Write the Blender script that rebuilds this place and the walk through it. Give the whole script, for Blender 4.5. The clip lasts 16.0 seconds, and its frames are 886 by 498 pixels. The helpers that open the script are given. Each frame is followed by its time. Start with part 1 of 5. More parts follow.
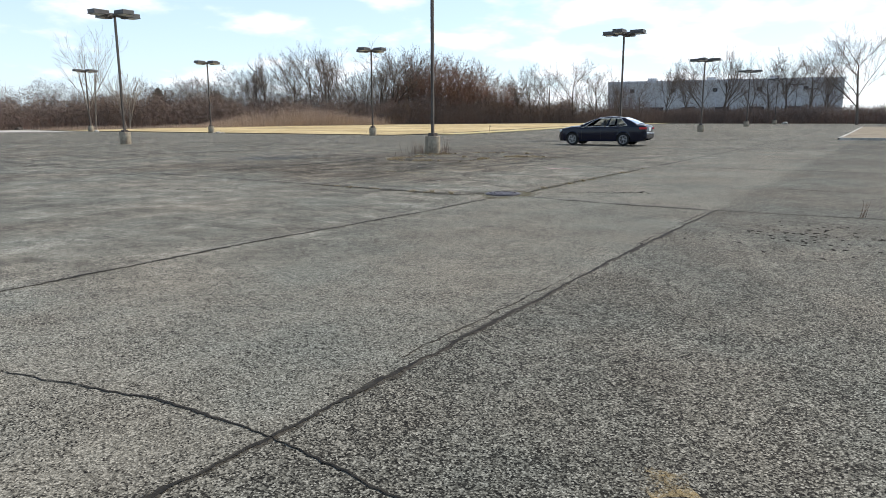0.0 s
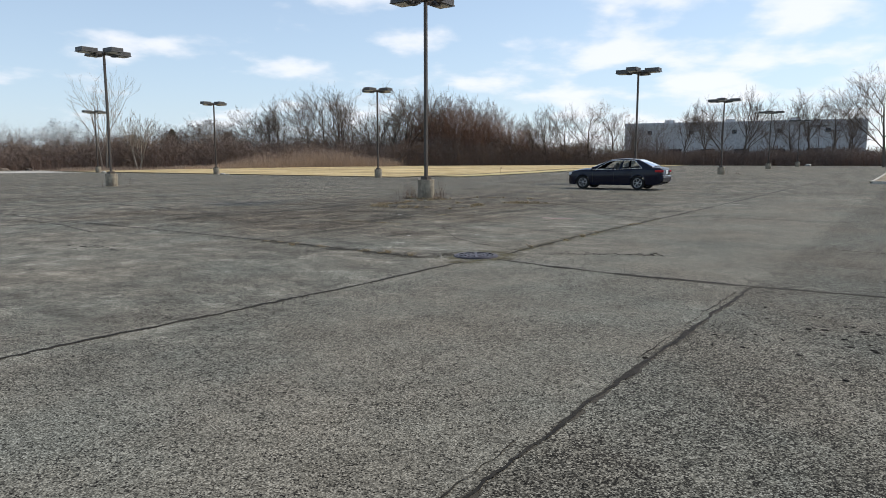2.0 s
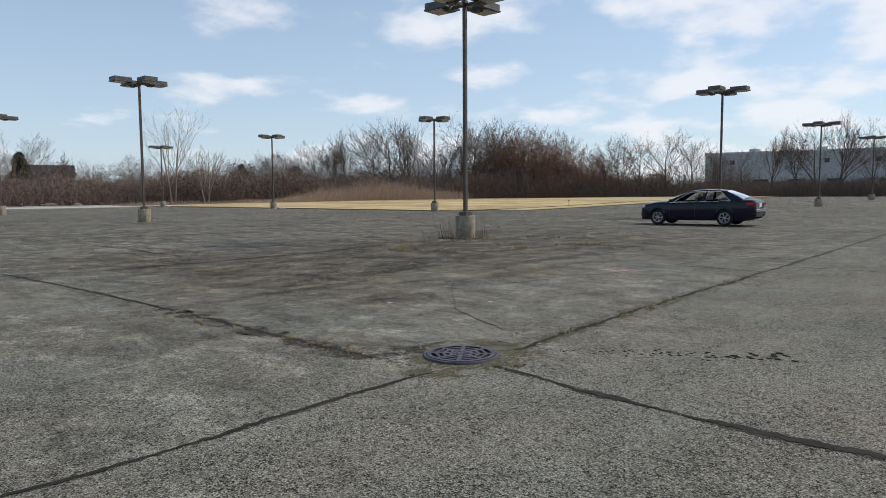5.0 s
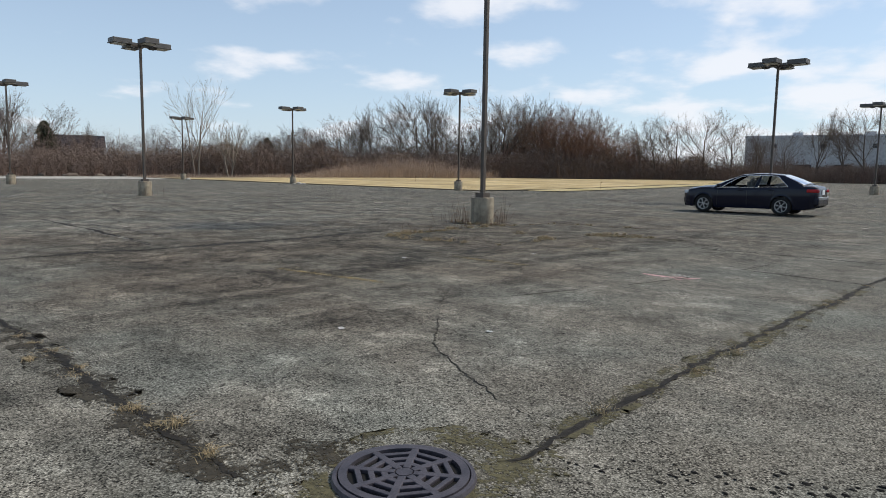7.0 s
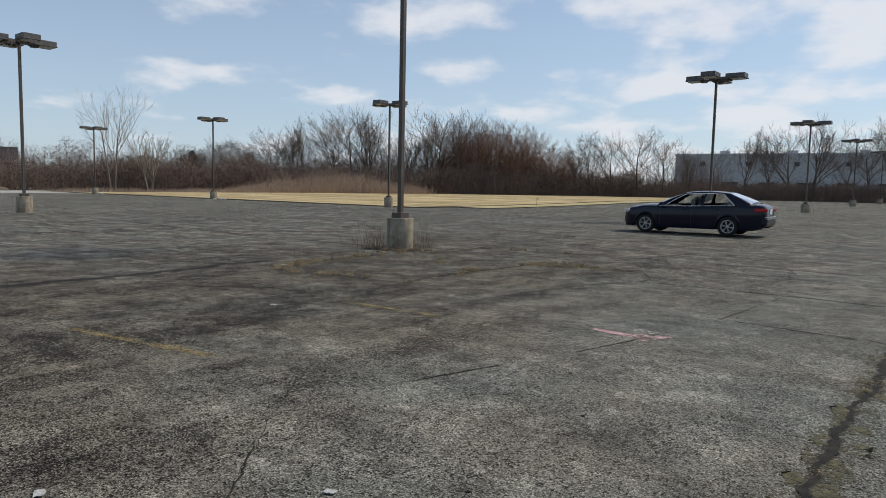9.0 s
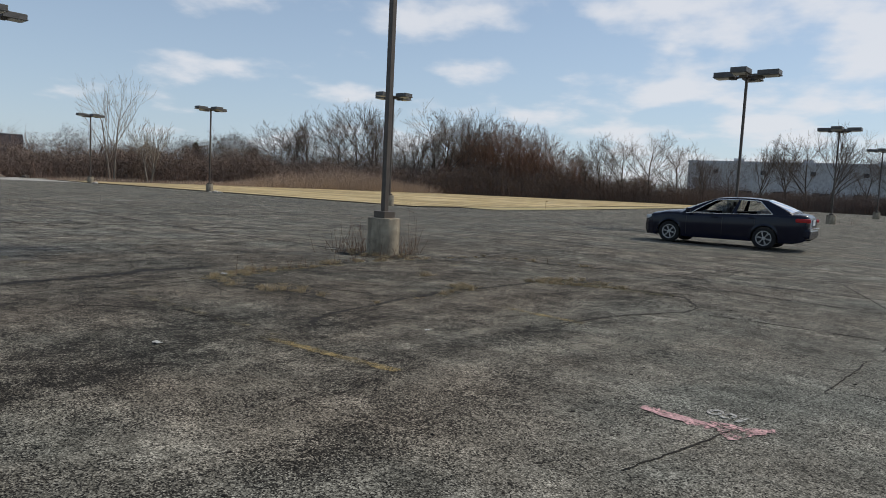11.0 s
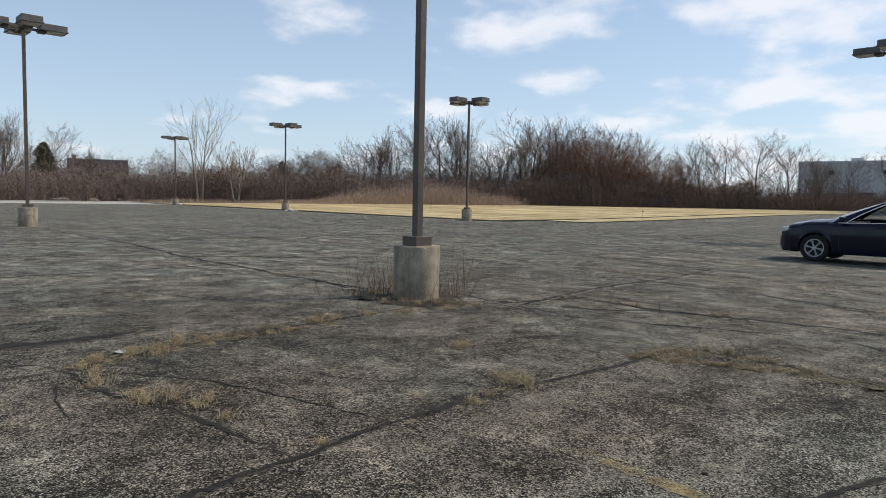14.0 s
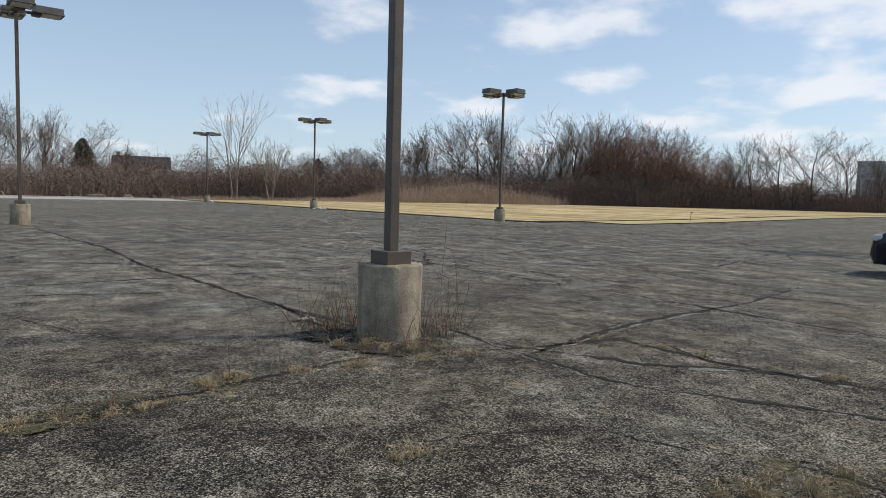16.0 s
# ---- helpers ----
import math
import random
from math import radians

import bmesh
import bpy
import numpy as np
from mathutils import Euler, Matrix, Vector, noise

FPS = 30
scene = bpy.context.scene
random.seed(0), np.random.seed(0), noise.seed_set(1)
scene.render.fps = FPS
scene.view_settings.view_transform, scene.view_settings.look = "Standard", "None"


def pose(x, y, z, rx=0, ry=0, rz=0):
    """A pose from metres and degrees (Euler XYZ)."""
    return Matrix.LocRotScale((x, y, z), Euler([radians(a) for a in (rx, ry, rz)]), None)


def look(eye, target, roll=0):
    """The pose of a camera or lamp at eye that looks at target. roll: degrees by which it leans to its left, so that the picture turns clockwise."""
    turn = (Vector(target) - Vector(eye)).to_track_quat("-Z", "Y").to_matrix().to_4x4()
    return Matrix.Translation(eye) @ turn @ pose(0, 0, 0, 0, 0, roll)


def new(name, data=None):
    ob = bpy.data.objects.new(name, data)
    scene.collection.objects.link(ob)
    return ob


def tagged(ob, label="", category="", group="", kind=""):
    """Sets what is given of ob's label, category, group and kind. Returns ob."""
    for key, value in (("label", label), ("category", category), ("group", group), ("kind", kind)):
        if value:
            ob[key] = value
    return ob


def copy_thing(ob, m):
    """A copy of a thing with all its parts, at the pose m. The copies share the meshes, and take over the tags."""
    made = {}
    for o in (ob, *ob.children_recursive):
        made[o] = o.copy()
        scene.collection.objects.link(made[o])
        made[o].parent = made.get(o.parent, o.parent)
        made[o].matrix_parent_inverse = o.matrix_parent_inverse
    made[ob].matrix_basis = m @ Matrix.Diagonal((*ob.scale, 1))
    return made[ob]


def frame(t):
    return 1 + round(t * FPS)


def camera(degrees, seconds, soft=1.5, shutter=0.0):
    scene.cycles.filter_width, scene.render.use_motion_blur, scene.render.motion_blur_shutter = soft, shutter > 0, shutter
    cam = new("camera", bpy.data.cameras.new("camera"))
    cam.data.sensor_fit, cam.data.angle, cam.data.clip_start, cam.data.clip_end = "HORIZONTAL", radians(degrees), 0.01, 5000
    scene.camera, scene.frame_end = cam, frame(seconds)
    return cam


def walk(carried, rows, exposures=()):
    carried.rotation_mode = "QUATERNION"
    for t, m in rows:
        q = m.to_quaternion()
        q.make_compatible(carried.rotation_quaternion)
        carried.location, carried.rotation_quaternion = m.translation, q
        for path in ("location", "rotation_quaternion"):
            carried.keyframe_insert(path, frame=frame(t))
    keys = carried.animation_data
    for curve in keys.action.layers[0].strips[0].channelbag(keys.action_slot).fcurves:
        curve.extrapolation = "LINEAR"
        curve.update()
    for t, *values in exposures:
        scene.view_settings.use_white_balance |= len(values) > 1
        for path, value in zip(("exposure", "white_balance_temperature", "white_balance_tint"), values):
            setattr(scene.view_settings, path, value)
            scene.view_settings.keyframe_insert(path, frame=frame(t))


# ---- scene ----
cam = camera(66.2, 16.0, soft=0.9)
PATH = [
    (0, (0.665, 0.008, 1.352), (-0.417, 1.647, 0.978), -0.1),
    (0.5, (0.524, 0.67, 1.365), (-0.598, 2.294, 1.042), -0.6),
    (1, (0.309, 1.39, 1.362), (-0.825, 3.006, 1.04), -0.4),
    (1.5, (0.177, 2.087, 1.361), (-0.977, 3.681, 1.008), 0.2),
    (2, (-0.072, 2.739, 1.375), (-1.209, 4.365, 1.118), 0.0),
    (2.5, (-0.279, 3.41, 1.387), (-1.493, 4.968, 1.065), -0.5),
    (3, (-0.572, 4.077, 1.362), (-1.772, 5.644, 1.037), 0.7),
    (3.5, (-0.778, 4.736, 1.377), (-2.021, 6.273, 1.065), -1.1),
    (4, (-1.102, 5.367, 1.382), (-2.316, 6.935, 1.12), 2.6),
    (4.5, (-1.372, 6.045, 1.412), (-2.704, 7.527, 1.239), -0.1),
    (4.7, (-1.483, 6.294, 1.386), (-2.787, 7.802, 1.227), -0.4),
    (6.8, (-3.013, 8.813, 1.347), (-4.44, 10.198, 1.136), 0.5),
    (7, (-3.178, 9.045, 1.355), (-4.547, 10.486, 1.13), 0.9),
    (7.5, (-3.512, 9.681, 1.356), (-4.838, 11.153, 1.083), 0.5),
    (8, (-3.913, 10.261, 1.37), (-5.119, 11.836, 1.114), 1.7),
    (8.5, (-4.21, 10.837, 1.365), (-5.495, 12.348, 1.107), 1.1),
    (9, (-4.578, 11.427, 1.385), (-5.814, 12.989, 1.208), 1.2),
    (9.2, (-4.719, 11.618, 1.397), (-5.979, 13.161, 1.215), 0.3),
    (11.3, (-6.138, 14.003, 1.292), (-7.402, 15.542, 1.109), 3.5),
    (11.5, (-6.247, 14.235, 1.29), (-7.552, 15.732, 1.058), 3.3),
    (12, (-6.645, 14.807, 1.306), (-7.875, 16.358, 1.018), 4.3),
    (12.5, (-7.043, 15.321, 1.282), (-8.303, 16.849, 1.008), 1.2),
    (13, (-7.435, 15.885, 1.33), (-8.652, 17.459, 1.123), 0.4),
    (13.5, (-7.805, 16.452, 1.289), (-9.112, 17.955, 1.102), 1.0),
    (14, (-8.179, 17.024, 1.331), (-9.628, 18.395, 1.182), 1.2),
    (14.5, (-8.568, 17.557, 1.333), (-10.12, 18.808, 1.169), 1.5),
    (15, (-8.937, 18.13, 1.343), (-10.556, 19.297, 1.21), 0.8),
    (15.5, (-9.435, 18.721, 1.334), (-10.967, 19.999, 1.192), 0.5),
    (16, (-9.722, 19.217, 1.354), (-11.249, 20.499, 1.198), 1.6),
]
walk(cam, [(t, look(eye, target, roll)) for t, eye, target, roll in PATH],
     exposures=((0.0, 0.55), (0.5, 0.34), (1.5, 0.27), (2.5, 0.1), (3.5, 0.28), (4.0, 0.1), (4.5, 0.0), (7.0, 0.05), (7.5, -0.12), (8.0, 0.0), (9.0, -0.18),
                (11.5, -0.25), (12.0, 0.08), (12.5, 0.15), (13.0, 0.2), (14.0, 0.06), (15.0, 0.04), (16.0, 0.0)))

# ---- light ----
SUN_ELEV, SUN_AZ = 47.0, 62.0          # azimuth in degrees from +x towards +y
sun = new("sun", bpy.data.lights.new("sun", "SUN"))
sun.data.energy, sun.data.angle, sun.data.color = 3.1, radians(6), (1.0, 0.93, 0.82)
sd = Vector((math.cos(radians(SUN_AZ)) * math.cos(radians(SUN_ELEV)), math.sin(radians(SUN_AZ)) * math.cos(radians(SUN_ELEV)), math.sin(radians(SUN_ELEV))))
sun.matrix_world = look(sd * 50, (0, 0, 0))
world = bpy.data.worlds.new("world")
scene.world = world
world.use_nodes = True


def build_world():
    nt = world.node_tree
    N, L = nt.nodes, nt.links
    bg = N["Background"]
    bg.inputs["Strength"].default_value = 0.115
    sky = N.new("ShaderNodeTexSky")
    sky.sky_type, sky.sun_disc = "NISHITA", False
    sky.sun_elevation, sky.sun_rotation = radians(SUN_ELEV), radians(90 - SUN_AZ)
    sky.air_density, sky.dust_density, sky.ozone_density = 1.0, 0.6, 2.0
    # cloud layer: noise on a flat sheet overhead
    co = N.new("ShaderNodeTexCoord")
    sep = N.new("ShaderNodeSeparateXYZ")
    L.new(co.outputs["Generated"], sep.inputs[0])
    up = N.new("ShaderNodeMath"); up.operation = "MAXIMUM"; up.inputs[1].default_value = 0.0
    L.new(sep.outputs["Z"], up.inputs[0])
    add = N.new("ShaderNodeMath"); add.operation = "ADD"; add.inputs[1].default_value = 0.22
    L.new(up.outputs[0], add.inputs[0])
    dx = N.new("ShaderNodeMath"); dx.operation = "DIVIDE"
    dy = N.new("ShaderNodeMath"); dy.operation = "DIVIDE"
    L.new(sep.outputs["X"], dx.inputs[0]); L.new(add.outputs[0], dx.inputs[1])
    L.new(sep.outputs["Y"], dy.inputs[0]); L.new(add.outputs[0], dy.inputs[1])
    comb = N.new("ShaderNodeCombineXYZ")
    L.new(dx.outputs[0], comb.inputs[0]); L.new(dy.outputs[0], comb.inputs[1])
    turn = N.new("ShaderNodeMapping"); turn.inputs["Rotation"].default_value = (0, 0, radians(64))
    L.new(comb.outputs[0], turn.inputs["Vector"])
    n1 = N.new("ShaderNodeTexNoise"); n1.inputs["Scale"].default_value = 2.3; n1.inputs["Detail"].default_value = 8; n1.inputs["Roughness"].default_value = 0.5
    L.new(turn.outputs[0], n1.inputs["Vector"])
    ramp = N.new("ShaderNodeValToRGB")
    ramp.color_ramp.elements[0].position, ramp.color_ramp.elements[1].position = 0.485, 0.66
    ramp.color_ramp.interpolation = "EASE"
    # the cover thickens towards the north
    side = N.new("ShaderNodeVectorMath"); side.operation = "DOT_PRODUCT"
    side.inputs[1].default_value = (math.cos(radians(78)), math.sin(radians(78)), 0)
    L.new(co.outputs["Generated"], side.inputs[0])
    more = N.new("ShaderNodeMath"); more.operation = "MULTIPLY_ADD"; more.inputs[1].default_value = 0.17; more.inputs[2].default_value = -0.095
    L.new(side.outputs["Value"], more.inputs[0])
    cover = N.new("ShaderNodeMath"); cover.operation = "ADD"
    L.new(n1.outputs["Fac"], cover.inputs[0]); L.new(more.outputs[0], cover.inputs[1])
    L.new(cover.outputs[0], ramp.inputs[0])
    # thin haze towards the horizon
    hz = N.new("ShaderNodeMapRange"); hz.inputs["From Min"].default_value, hz.inputs["From Max"].default_value = 0.0, 0.42
    hz.inputs["To Min"].default_value, hz.inputs["To Max"].default_value = 0.6, 0.2
    L.new(sep.outputs["Z"], hz.inputs["Value"])
    haze = N.new("ShaderNodeMix"); haze.data_type = "RGBA"
    haze.inputs["B"].default_value = (5.3, 6.6, 8.2, 1)
    L.new(hz.outputs["Result"], haze.inputs["Factor"]); L.new(sky.outputs["Color"], haze.inputs["A"])
    mx = N.new("ShaderNodeMath"); mx.operation = "MULTIPLY"; mx.inputs[1].default_value = 0.8
    L.new(ramp.outputs["Color"], mx.inputs[0])
    mix = N.new("ShaderNodeMix"); mix.data_type = "RGBA"
    mix.inputs["B"].default_value = (7.9, 8.0, 8.4, 1)
    L.new(mx.outputs[0], mix.inputs["Factor"]); L.new(haze.outputs["Result"], mix.inputs["A"])
    L.new(mix.outputs["Result"], bg.inputs["Color"])


build_world()

# ---- materials ----


class Mat:
    """Small wrapper that builds a node material step by step."""

    def __init__(self, name, rough=0.8, metal=0.0, spec=0.3):
        self.m = bpy.data.materials.new(name)
        self.m.use_nodes = True
        self.nt = self.m.node_tree
        self.b = self.nt.nodes["Principled BSDF"]
        self.b.inputs["Roughness"].default_value = rough
        self.b.inputs["Metallic"].default_value = metal
        self.b.inputs["Specular IOR Level"].default_value = spec
        self.co = self.nt.nodes.new("ShaderNodeTexCoord").outputs["Object"]

    def n(self, kind):
        return self.nt.nodes.new(kind)

    def link(self, a, b):
        self.nt.links.new(a, b)

    def noise(self, scale, detail=4, rough=0.55, vec=None, stretch=None):
        v = vec or self.co
        if stretch:
            mp = self.n("ShaderNodeMapping")
            mp.inputs["Scale"].default_value = stretch
            self.link(v, mp.inputs["Vector"])
            v = mp.outputs[0]
        t = self.n("ShaderNodeTexNoise")
        t.inputs["Scale"].default_value, t.inputs["Detail"].default_value, t.inputs["Roughness"].default_value = scale, detail, rough
        self.link(v, t.inputs["Vector"])
        return t.outputs["Fac"]

    def voronoi(self, scale, out="Color", feature="F1", rand=1.0):
        t = self.n("ShaderNodeTexVoronoi")
        t.feature = feature
        t.inputs["Scale"].default_value, t.inputs["Randomness"].default_value = scale, rand
        self.link(self.co, t.inputs["Vector"])
        return t.outputs[out]

    def ramp(self, fac, stops):
        r = self.n("ShaderNodeValToRGB")
        e = r.color_ramp.elements
        while len(e) < len(stops):
            e.new(0.5)
        for s, (p, c) in zip(e, stops):
            s.position = p
            s.color = (*c, 1) if isinstance(c, tuple) else (c, c, c, 1)
        self.link(fac, r.inputs[0])
        return r.outputs["Color"]

    def mix(self, a, b, fac, mode="MIX"):
        m = self.n("ShaderNodeMix")
        m.data_type, m.blend_type = "RGBA", mode
        for key, v in (("A", a), ("B", b), ("Factor", fac)):
            if isinstance(v, tuple):
                m.inputs[key].default_value = (*v, 1)
            elif isinstance(v, (int, float)):
                m.inputs[key].default_value = v
            else:
                self.link(v, m.inputs[key])
        return m.outputs["Result"]

    def rand(self, island=False):
        return self.n("ShaderNodeNewGeometry").outputs["Random Per Island"] if island else self.n("ShaderNodeObjectInfo").outputs["Random"]

    def color(self, c):
        if isinstance(c, tuple):
            self.b.inputs["Base Color"].default_value = (*c, 1)
        else:
            self.link(c, self.b.inputs["Base Color"])
        return self

    def rough(self, fac, lo, hi):
        r = self.n("ShaderNodeMapRange")
        r.inputs["To Min"].default_value, r.inputs["To Max"].default_value = lo, hi
        self.link(fac, r.inputs["Value"])
        self.link(r.outputs["Result"], self.b.inputs["Roughness"])
        return self

    def bump(self, h, dist, strength=0.6):
        b = self.n("ShaderNodeBump")
        b.inputs["Distance"].default_value, b.inputs["Strength"].default_value = dist, strength
        self.link(h, b.inputs["Height"])
        self.link(b.outputs["Normal"], self.b.inputs["Normal"])
        return self


def simple(name, a, b, scale, rough=0.8, metal=0.0, spec=0.3, dist=0.0, fine=None, stretch=None):
    """Two tones mixed by noise, with a finer grain over it."""
    m = Mat(name, rough, metal, spec)
    c = m.mix(a, b, m.ramp(m.noise(scale, 5, stretch=stretch), [(0.35, 0.0), (0.65, 1.0)]))
    if fine:
        g = m.noise(fine, 3)
        c = m.mix(c, m.ramp(g, [(0.3, 0.55), (0.7, 1.35)]), 0.6, "MULTIPLY")
        if dist:
            m.bump(g, dist)
    m.color(c)
    return m.m


def asphalt_material():
    m = Mat("weathered_asphalt", 0.9, 0, 0.08)

    def math_node(op, a, b):
        n = m.n("ShaderNodeMath")
        n.operation = op
        for k, v in enumerate((a, b)):
            if isinstance(v, (int, float)):
                n.inputs[k].default_value = v
            else:
                m.link(v, n.inputs[k])
        return n.outputs[0]

    def band(v, lo, hi, a=0.0, b=1.0):
        n = m.n("ShaderNodeMapRange")
        for key, val in (("From Min", lo), ("From Max", hi), ("To Min", a), ("To Max", b)):
            n.inputs[key].default_value = val
        m.link(v, n.inputs["Value"])
        return n.outputs["Result"]

    sep = m.n("ShaderNodeSeparateXYZ")
    m.link(m.co, sep.inputs[0])
    # how much of the bare stone shows: more in the drive lane, patchy in the bays, raised far off
    wob = m.n("ShaderNodeMath"); wob.operation = "MULTIPLY_ADD"; wob.inputs[1].default_value = 5.0
    m.link(m.noise(0.35, 4), wob.inputs[0]); m.link(sep.outputs["X"], wob.inputs[2])
    wob_y = m.n("ShaderNodeMath"); wob_y.operation = "MULTIPLY_ADD"; wob_y.inputs[1].default_value = 3.0
    m.link(m.noise(0.5, 4), wob_y.inputs[0]); m.link(sep.outputs["Y"], wob_y.inputs[2])
    bay = math_node("MULTIPLY", band(wob.outputs[0], -7.5, -4.0, 1.0, 0.0), band(wob_y.outputs[0], 11.5, 14.5))
    # far off the sheen at grazing view is put into the colour as paler asphalt
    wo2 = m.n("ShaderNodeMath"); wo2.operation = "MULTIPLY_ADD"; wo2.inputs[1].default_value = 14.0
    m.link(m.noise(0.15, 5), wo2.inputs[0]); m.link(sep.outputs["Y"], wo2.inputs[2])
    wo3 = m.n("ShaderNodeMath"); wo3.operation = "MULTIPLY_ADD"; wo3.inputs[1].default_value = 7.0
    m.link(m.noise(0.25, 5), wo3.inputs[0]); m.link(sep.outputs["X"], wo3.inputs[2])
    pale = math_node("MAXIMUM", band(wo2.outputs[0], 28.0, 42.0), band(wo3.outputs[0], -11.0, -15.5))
    stride = m.noise(1.3, 10, 0.7, stretch=(1.25, 0.75, 1))
    foot = m.noise(4.5, 8, 0.7)
    p_lane = math_node("ADD", band(stride, 0.36, 0.66, 0.70, 0.98), band(foot, 0.3, 0.7, -0.08, 0.08))
    p_bay = math_node("ADD", band(stride, 0.38, 0.64, 0.20, 0.74), band(foot, 0.35, 0.65, -0.2, 0.2))
    # bands worn pale by wheels, along the aisle
    wheel = band(m.noise(1.0, 5, 0.6, stretch=(1.9, 0.16, 1)), 0.40, 0.60, -0.22, 0.30)
    aisle = math_node("MULTIPLY", band(sep.outputs["X"], -12.5, -10.0), band(sep.outputs["Y"], 34.0, 24.0))
    p_bay = math_node("ADD", p_bay, math_node("MULTIPLY", wheel, aisle))
    mixp = m.n("ShaderNodeMix")
    m.link(bay, mixp.inputs["Factor"]); m.link(p_lane, mixp.inputs["A"]); m.link(p_bay, mixp.inputs["B"])
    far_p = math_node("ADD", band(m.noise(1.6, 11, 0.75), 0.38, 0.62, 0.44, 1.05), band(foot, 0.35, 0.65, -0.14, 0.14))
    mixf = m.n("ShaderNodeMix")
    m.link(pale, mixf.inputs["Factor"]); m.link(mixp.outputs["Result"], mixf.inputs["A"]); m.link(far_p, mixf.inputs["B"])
    p = math_node("ADD", mixf.outputs["Result"], band(sep.outputs["X"], -1.62, -1.42, 0.0, -0.24))
    # each stone of the aggregate is bare or still coated with tar
    cell = m.n("ShaderNodeSeparateColor")
    m.link(m.voronoi(118.0), cell.inputs[0])
    gap = m.voronoi(118.0, "Distance")
    clump = math_node("ADD", band(m.noise(48.0, 3, 0.6), 0.3, 0.7, -0.2, 0.2), band(m.noise(15.0, 4, 0.65), 0.3, 0.7, -0.24, 0.24))
    pit = m.n("ShaderNodeSeparateColor")
    m.link(m.voronoi(84.0), pit.inputs[0])
    hole = band(pit.outputs["Red"], 0.14, 0.30, 0.5, 1.0)
    bare = band(math_node("ADD", math_node("SUBTRACT", p, cell.outputs["Red"]), clump), -0.10, 0.14)
    stone = m.ramp(cell.outputs["Green"], [(0.05, (0.15, 0.143, 0.122)), (0.5, (0.255, 0.244, 0.21)), (0.95, (0.43, 0.41, 0.36))])
    tar = m.ramp(cell.outputs["Blue"], [(0.1, (0.016, 0.015, 0.014)), (0.9, (0.062, 0.058, 0.051))])
    c = m.mix(tar, stone, bare)
    c = m.mix(c, m.ramp(gap, [(0.3, 1.1), (0.75, 0.4)]), 0.7, "MULTIPLY")
    c = m.mix(c, hole, 0.9, "MULTIPLY")
    hue = m.ramp(m.noise(0.5, 4, 0.6), [(0.35, (0.95, 1.0, 0.98)), (0.55, (1.02, 1.0, 0.95)), (0.72, (1.055, 1.0, 0.93))])
    c = m.mix(c, hue, 1.0, "MULTIPLY")
    # brown silt bedded in the open grain of the bays
    c = m.mix(c, (1.07, 0.99, 0.93), math_node("MULTIPLY", bay, band(pale, 0.0, 1.0, 0.9, 0.2)), "MULTIPLY")
    tone = m.ramp(m.noise(0.22, 6, 0.6), [(0.36, 0.74), (0.64, 0.96)])
    c = m.mix(c, tone, 1.0, "MULTIPLY")
    # crisp bleached and tarry scabs where the wearing course has flaked
    scab = m.ramp(m.noise(1.5, 9, 0.72, stretch=(0.8, 1.1, 1)), [(0.40, 0.68), (0.46, 0.98), (0.54, 1.0), (0.585, 1.4)])
    scabs = m.mix((1, 1, 1), scab, band(wob.outputs[0], -3.5, -1.5, 1.0, 0.15))
    c = m.mix(c, scabs, 1.0, "MULTIPLY")
    # ravelled spots, a hand to a foot across
    ravel = m.ramp(m.noise(3.2, 9, 0.78), [(0.42, 0.82), (0.48, 0.98), (0.54, 1.02), (0.58, 1.2)])
    c = m.mix(c, m.mix((1, 1, 1), ravel, band(wob.outputs[0], -3.5, -1.5, 1.0, 0.4)), 1.0, "MULTIPLY")
    m.color(c)
    m.bump(m.mix(gap, m.noise(48.0, 3), 0.5), 0.005, 0.7)
    return m.m


M_ASPHALT = asphalt_material()
M_CRACK = simple("crack_dirt", (0.008, 0.007, 0.006), (0.028, 0.024, 0.018), 9, 0.95, dist=0.01, fine=60)
M_DULL = simple("dull_dead_grass", (0.17, 0.14, 0.095), (0.26, 0.215, 0.15), 0.6, 0.95, dist=0.03, fine=12)
M_EARTH = simple("brown_earth", (0.07, 0.052, 0.034), (0.13, 0.10, 0.06), 0.5, 0.95, dist=0.03, fine=9)


def concrete_material(name, base, stain, scale=3.0):
    m = Mat(name, 0.88, 0, 0.3)
    c = m.mix(base, stain, m.ramp(m.noise(scale, 7, 0.65), [(0.38, 0.0), (0.62, 1.0)]))
    c = m.mix(c, m.ramp(m.noise(55, 3), [(0.3, 0.7), (0.7, 1.2)]), 0.7, "MULTIPLY")
    c = m.mix(c, m.ramp(m.noise(2.2, 5, 0.6, stretch=(2.5, 2.5, 0.35)), [(0.4, 0.62), (0.58, 1.05)]), 0.75, "MULTIPLY")
    m.color(c)
    m.bump(m.noise(30, 6, 0.7), 0.012, 0.7)
    return m.m


M_CONCRETE = concrete_material("pole_footing_concrete", (0.41, 0.35, 0.255), (0.24, 0.2, 0.145))
M_CURB = concrete_material("pale_curb_concrete", (0.55, 0.52, 0.46), (0.4, 0.38, 0.33), 0.6)


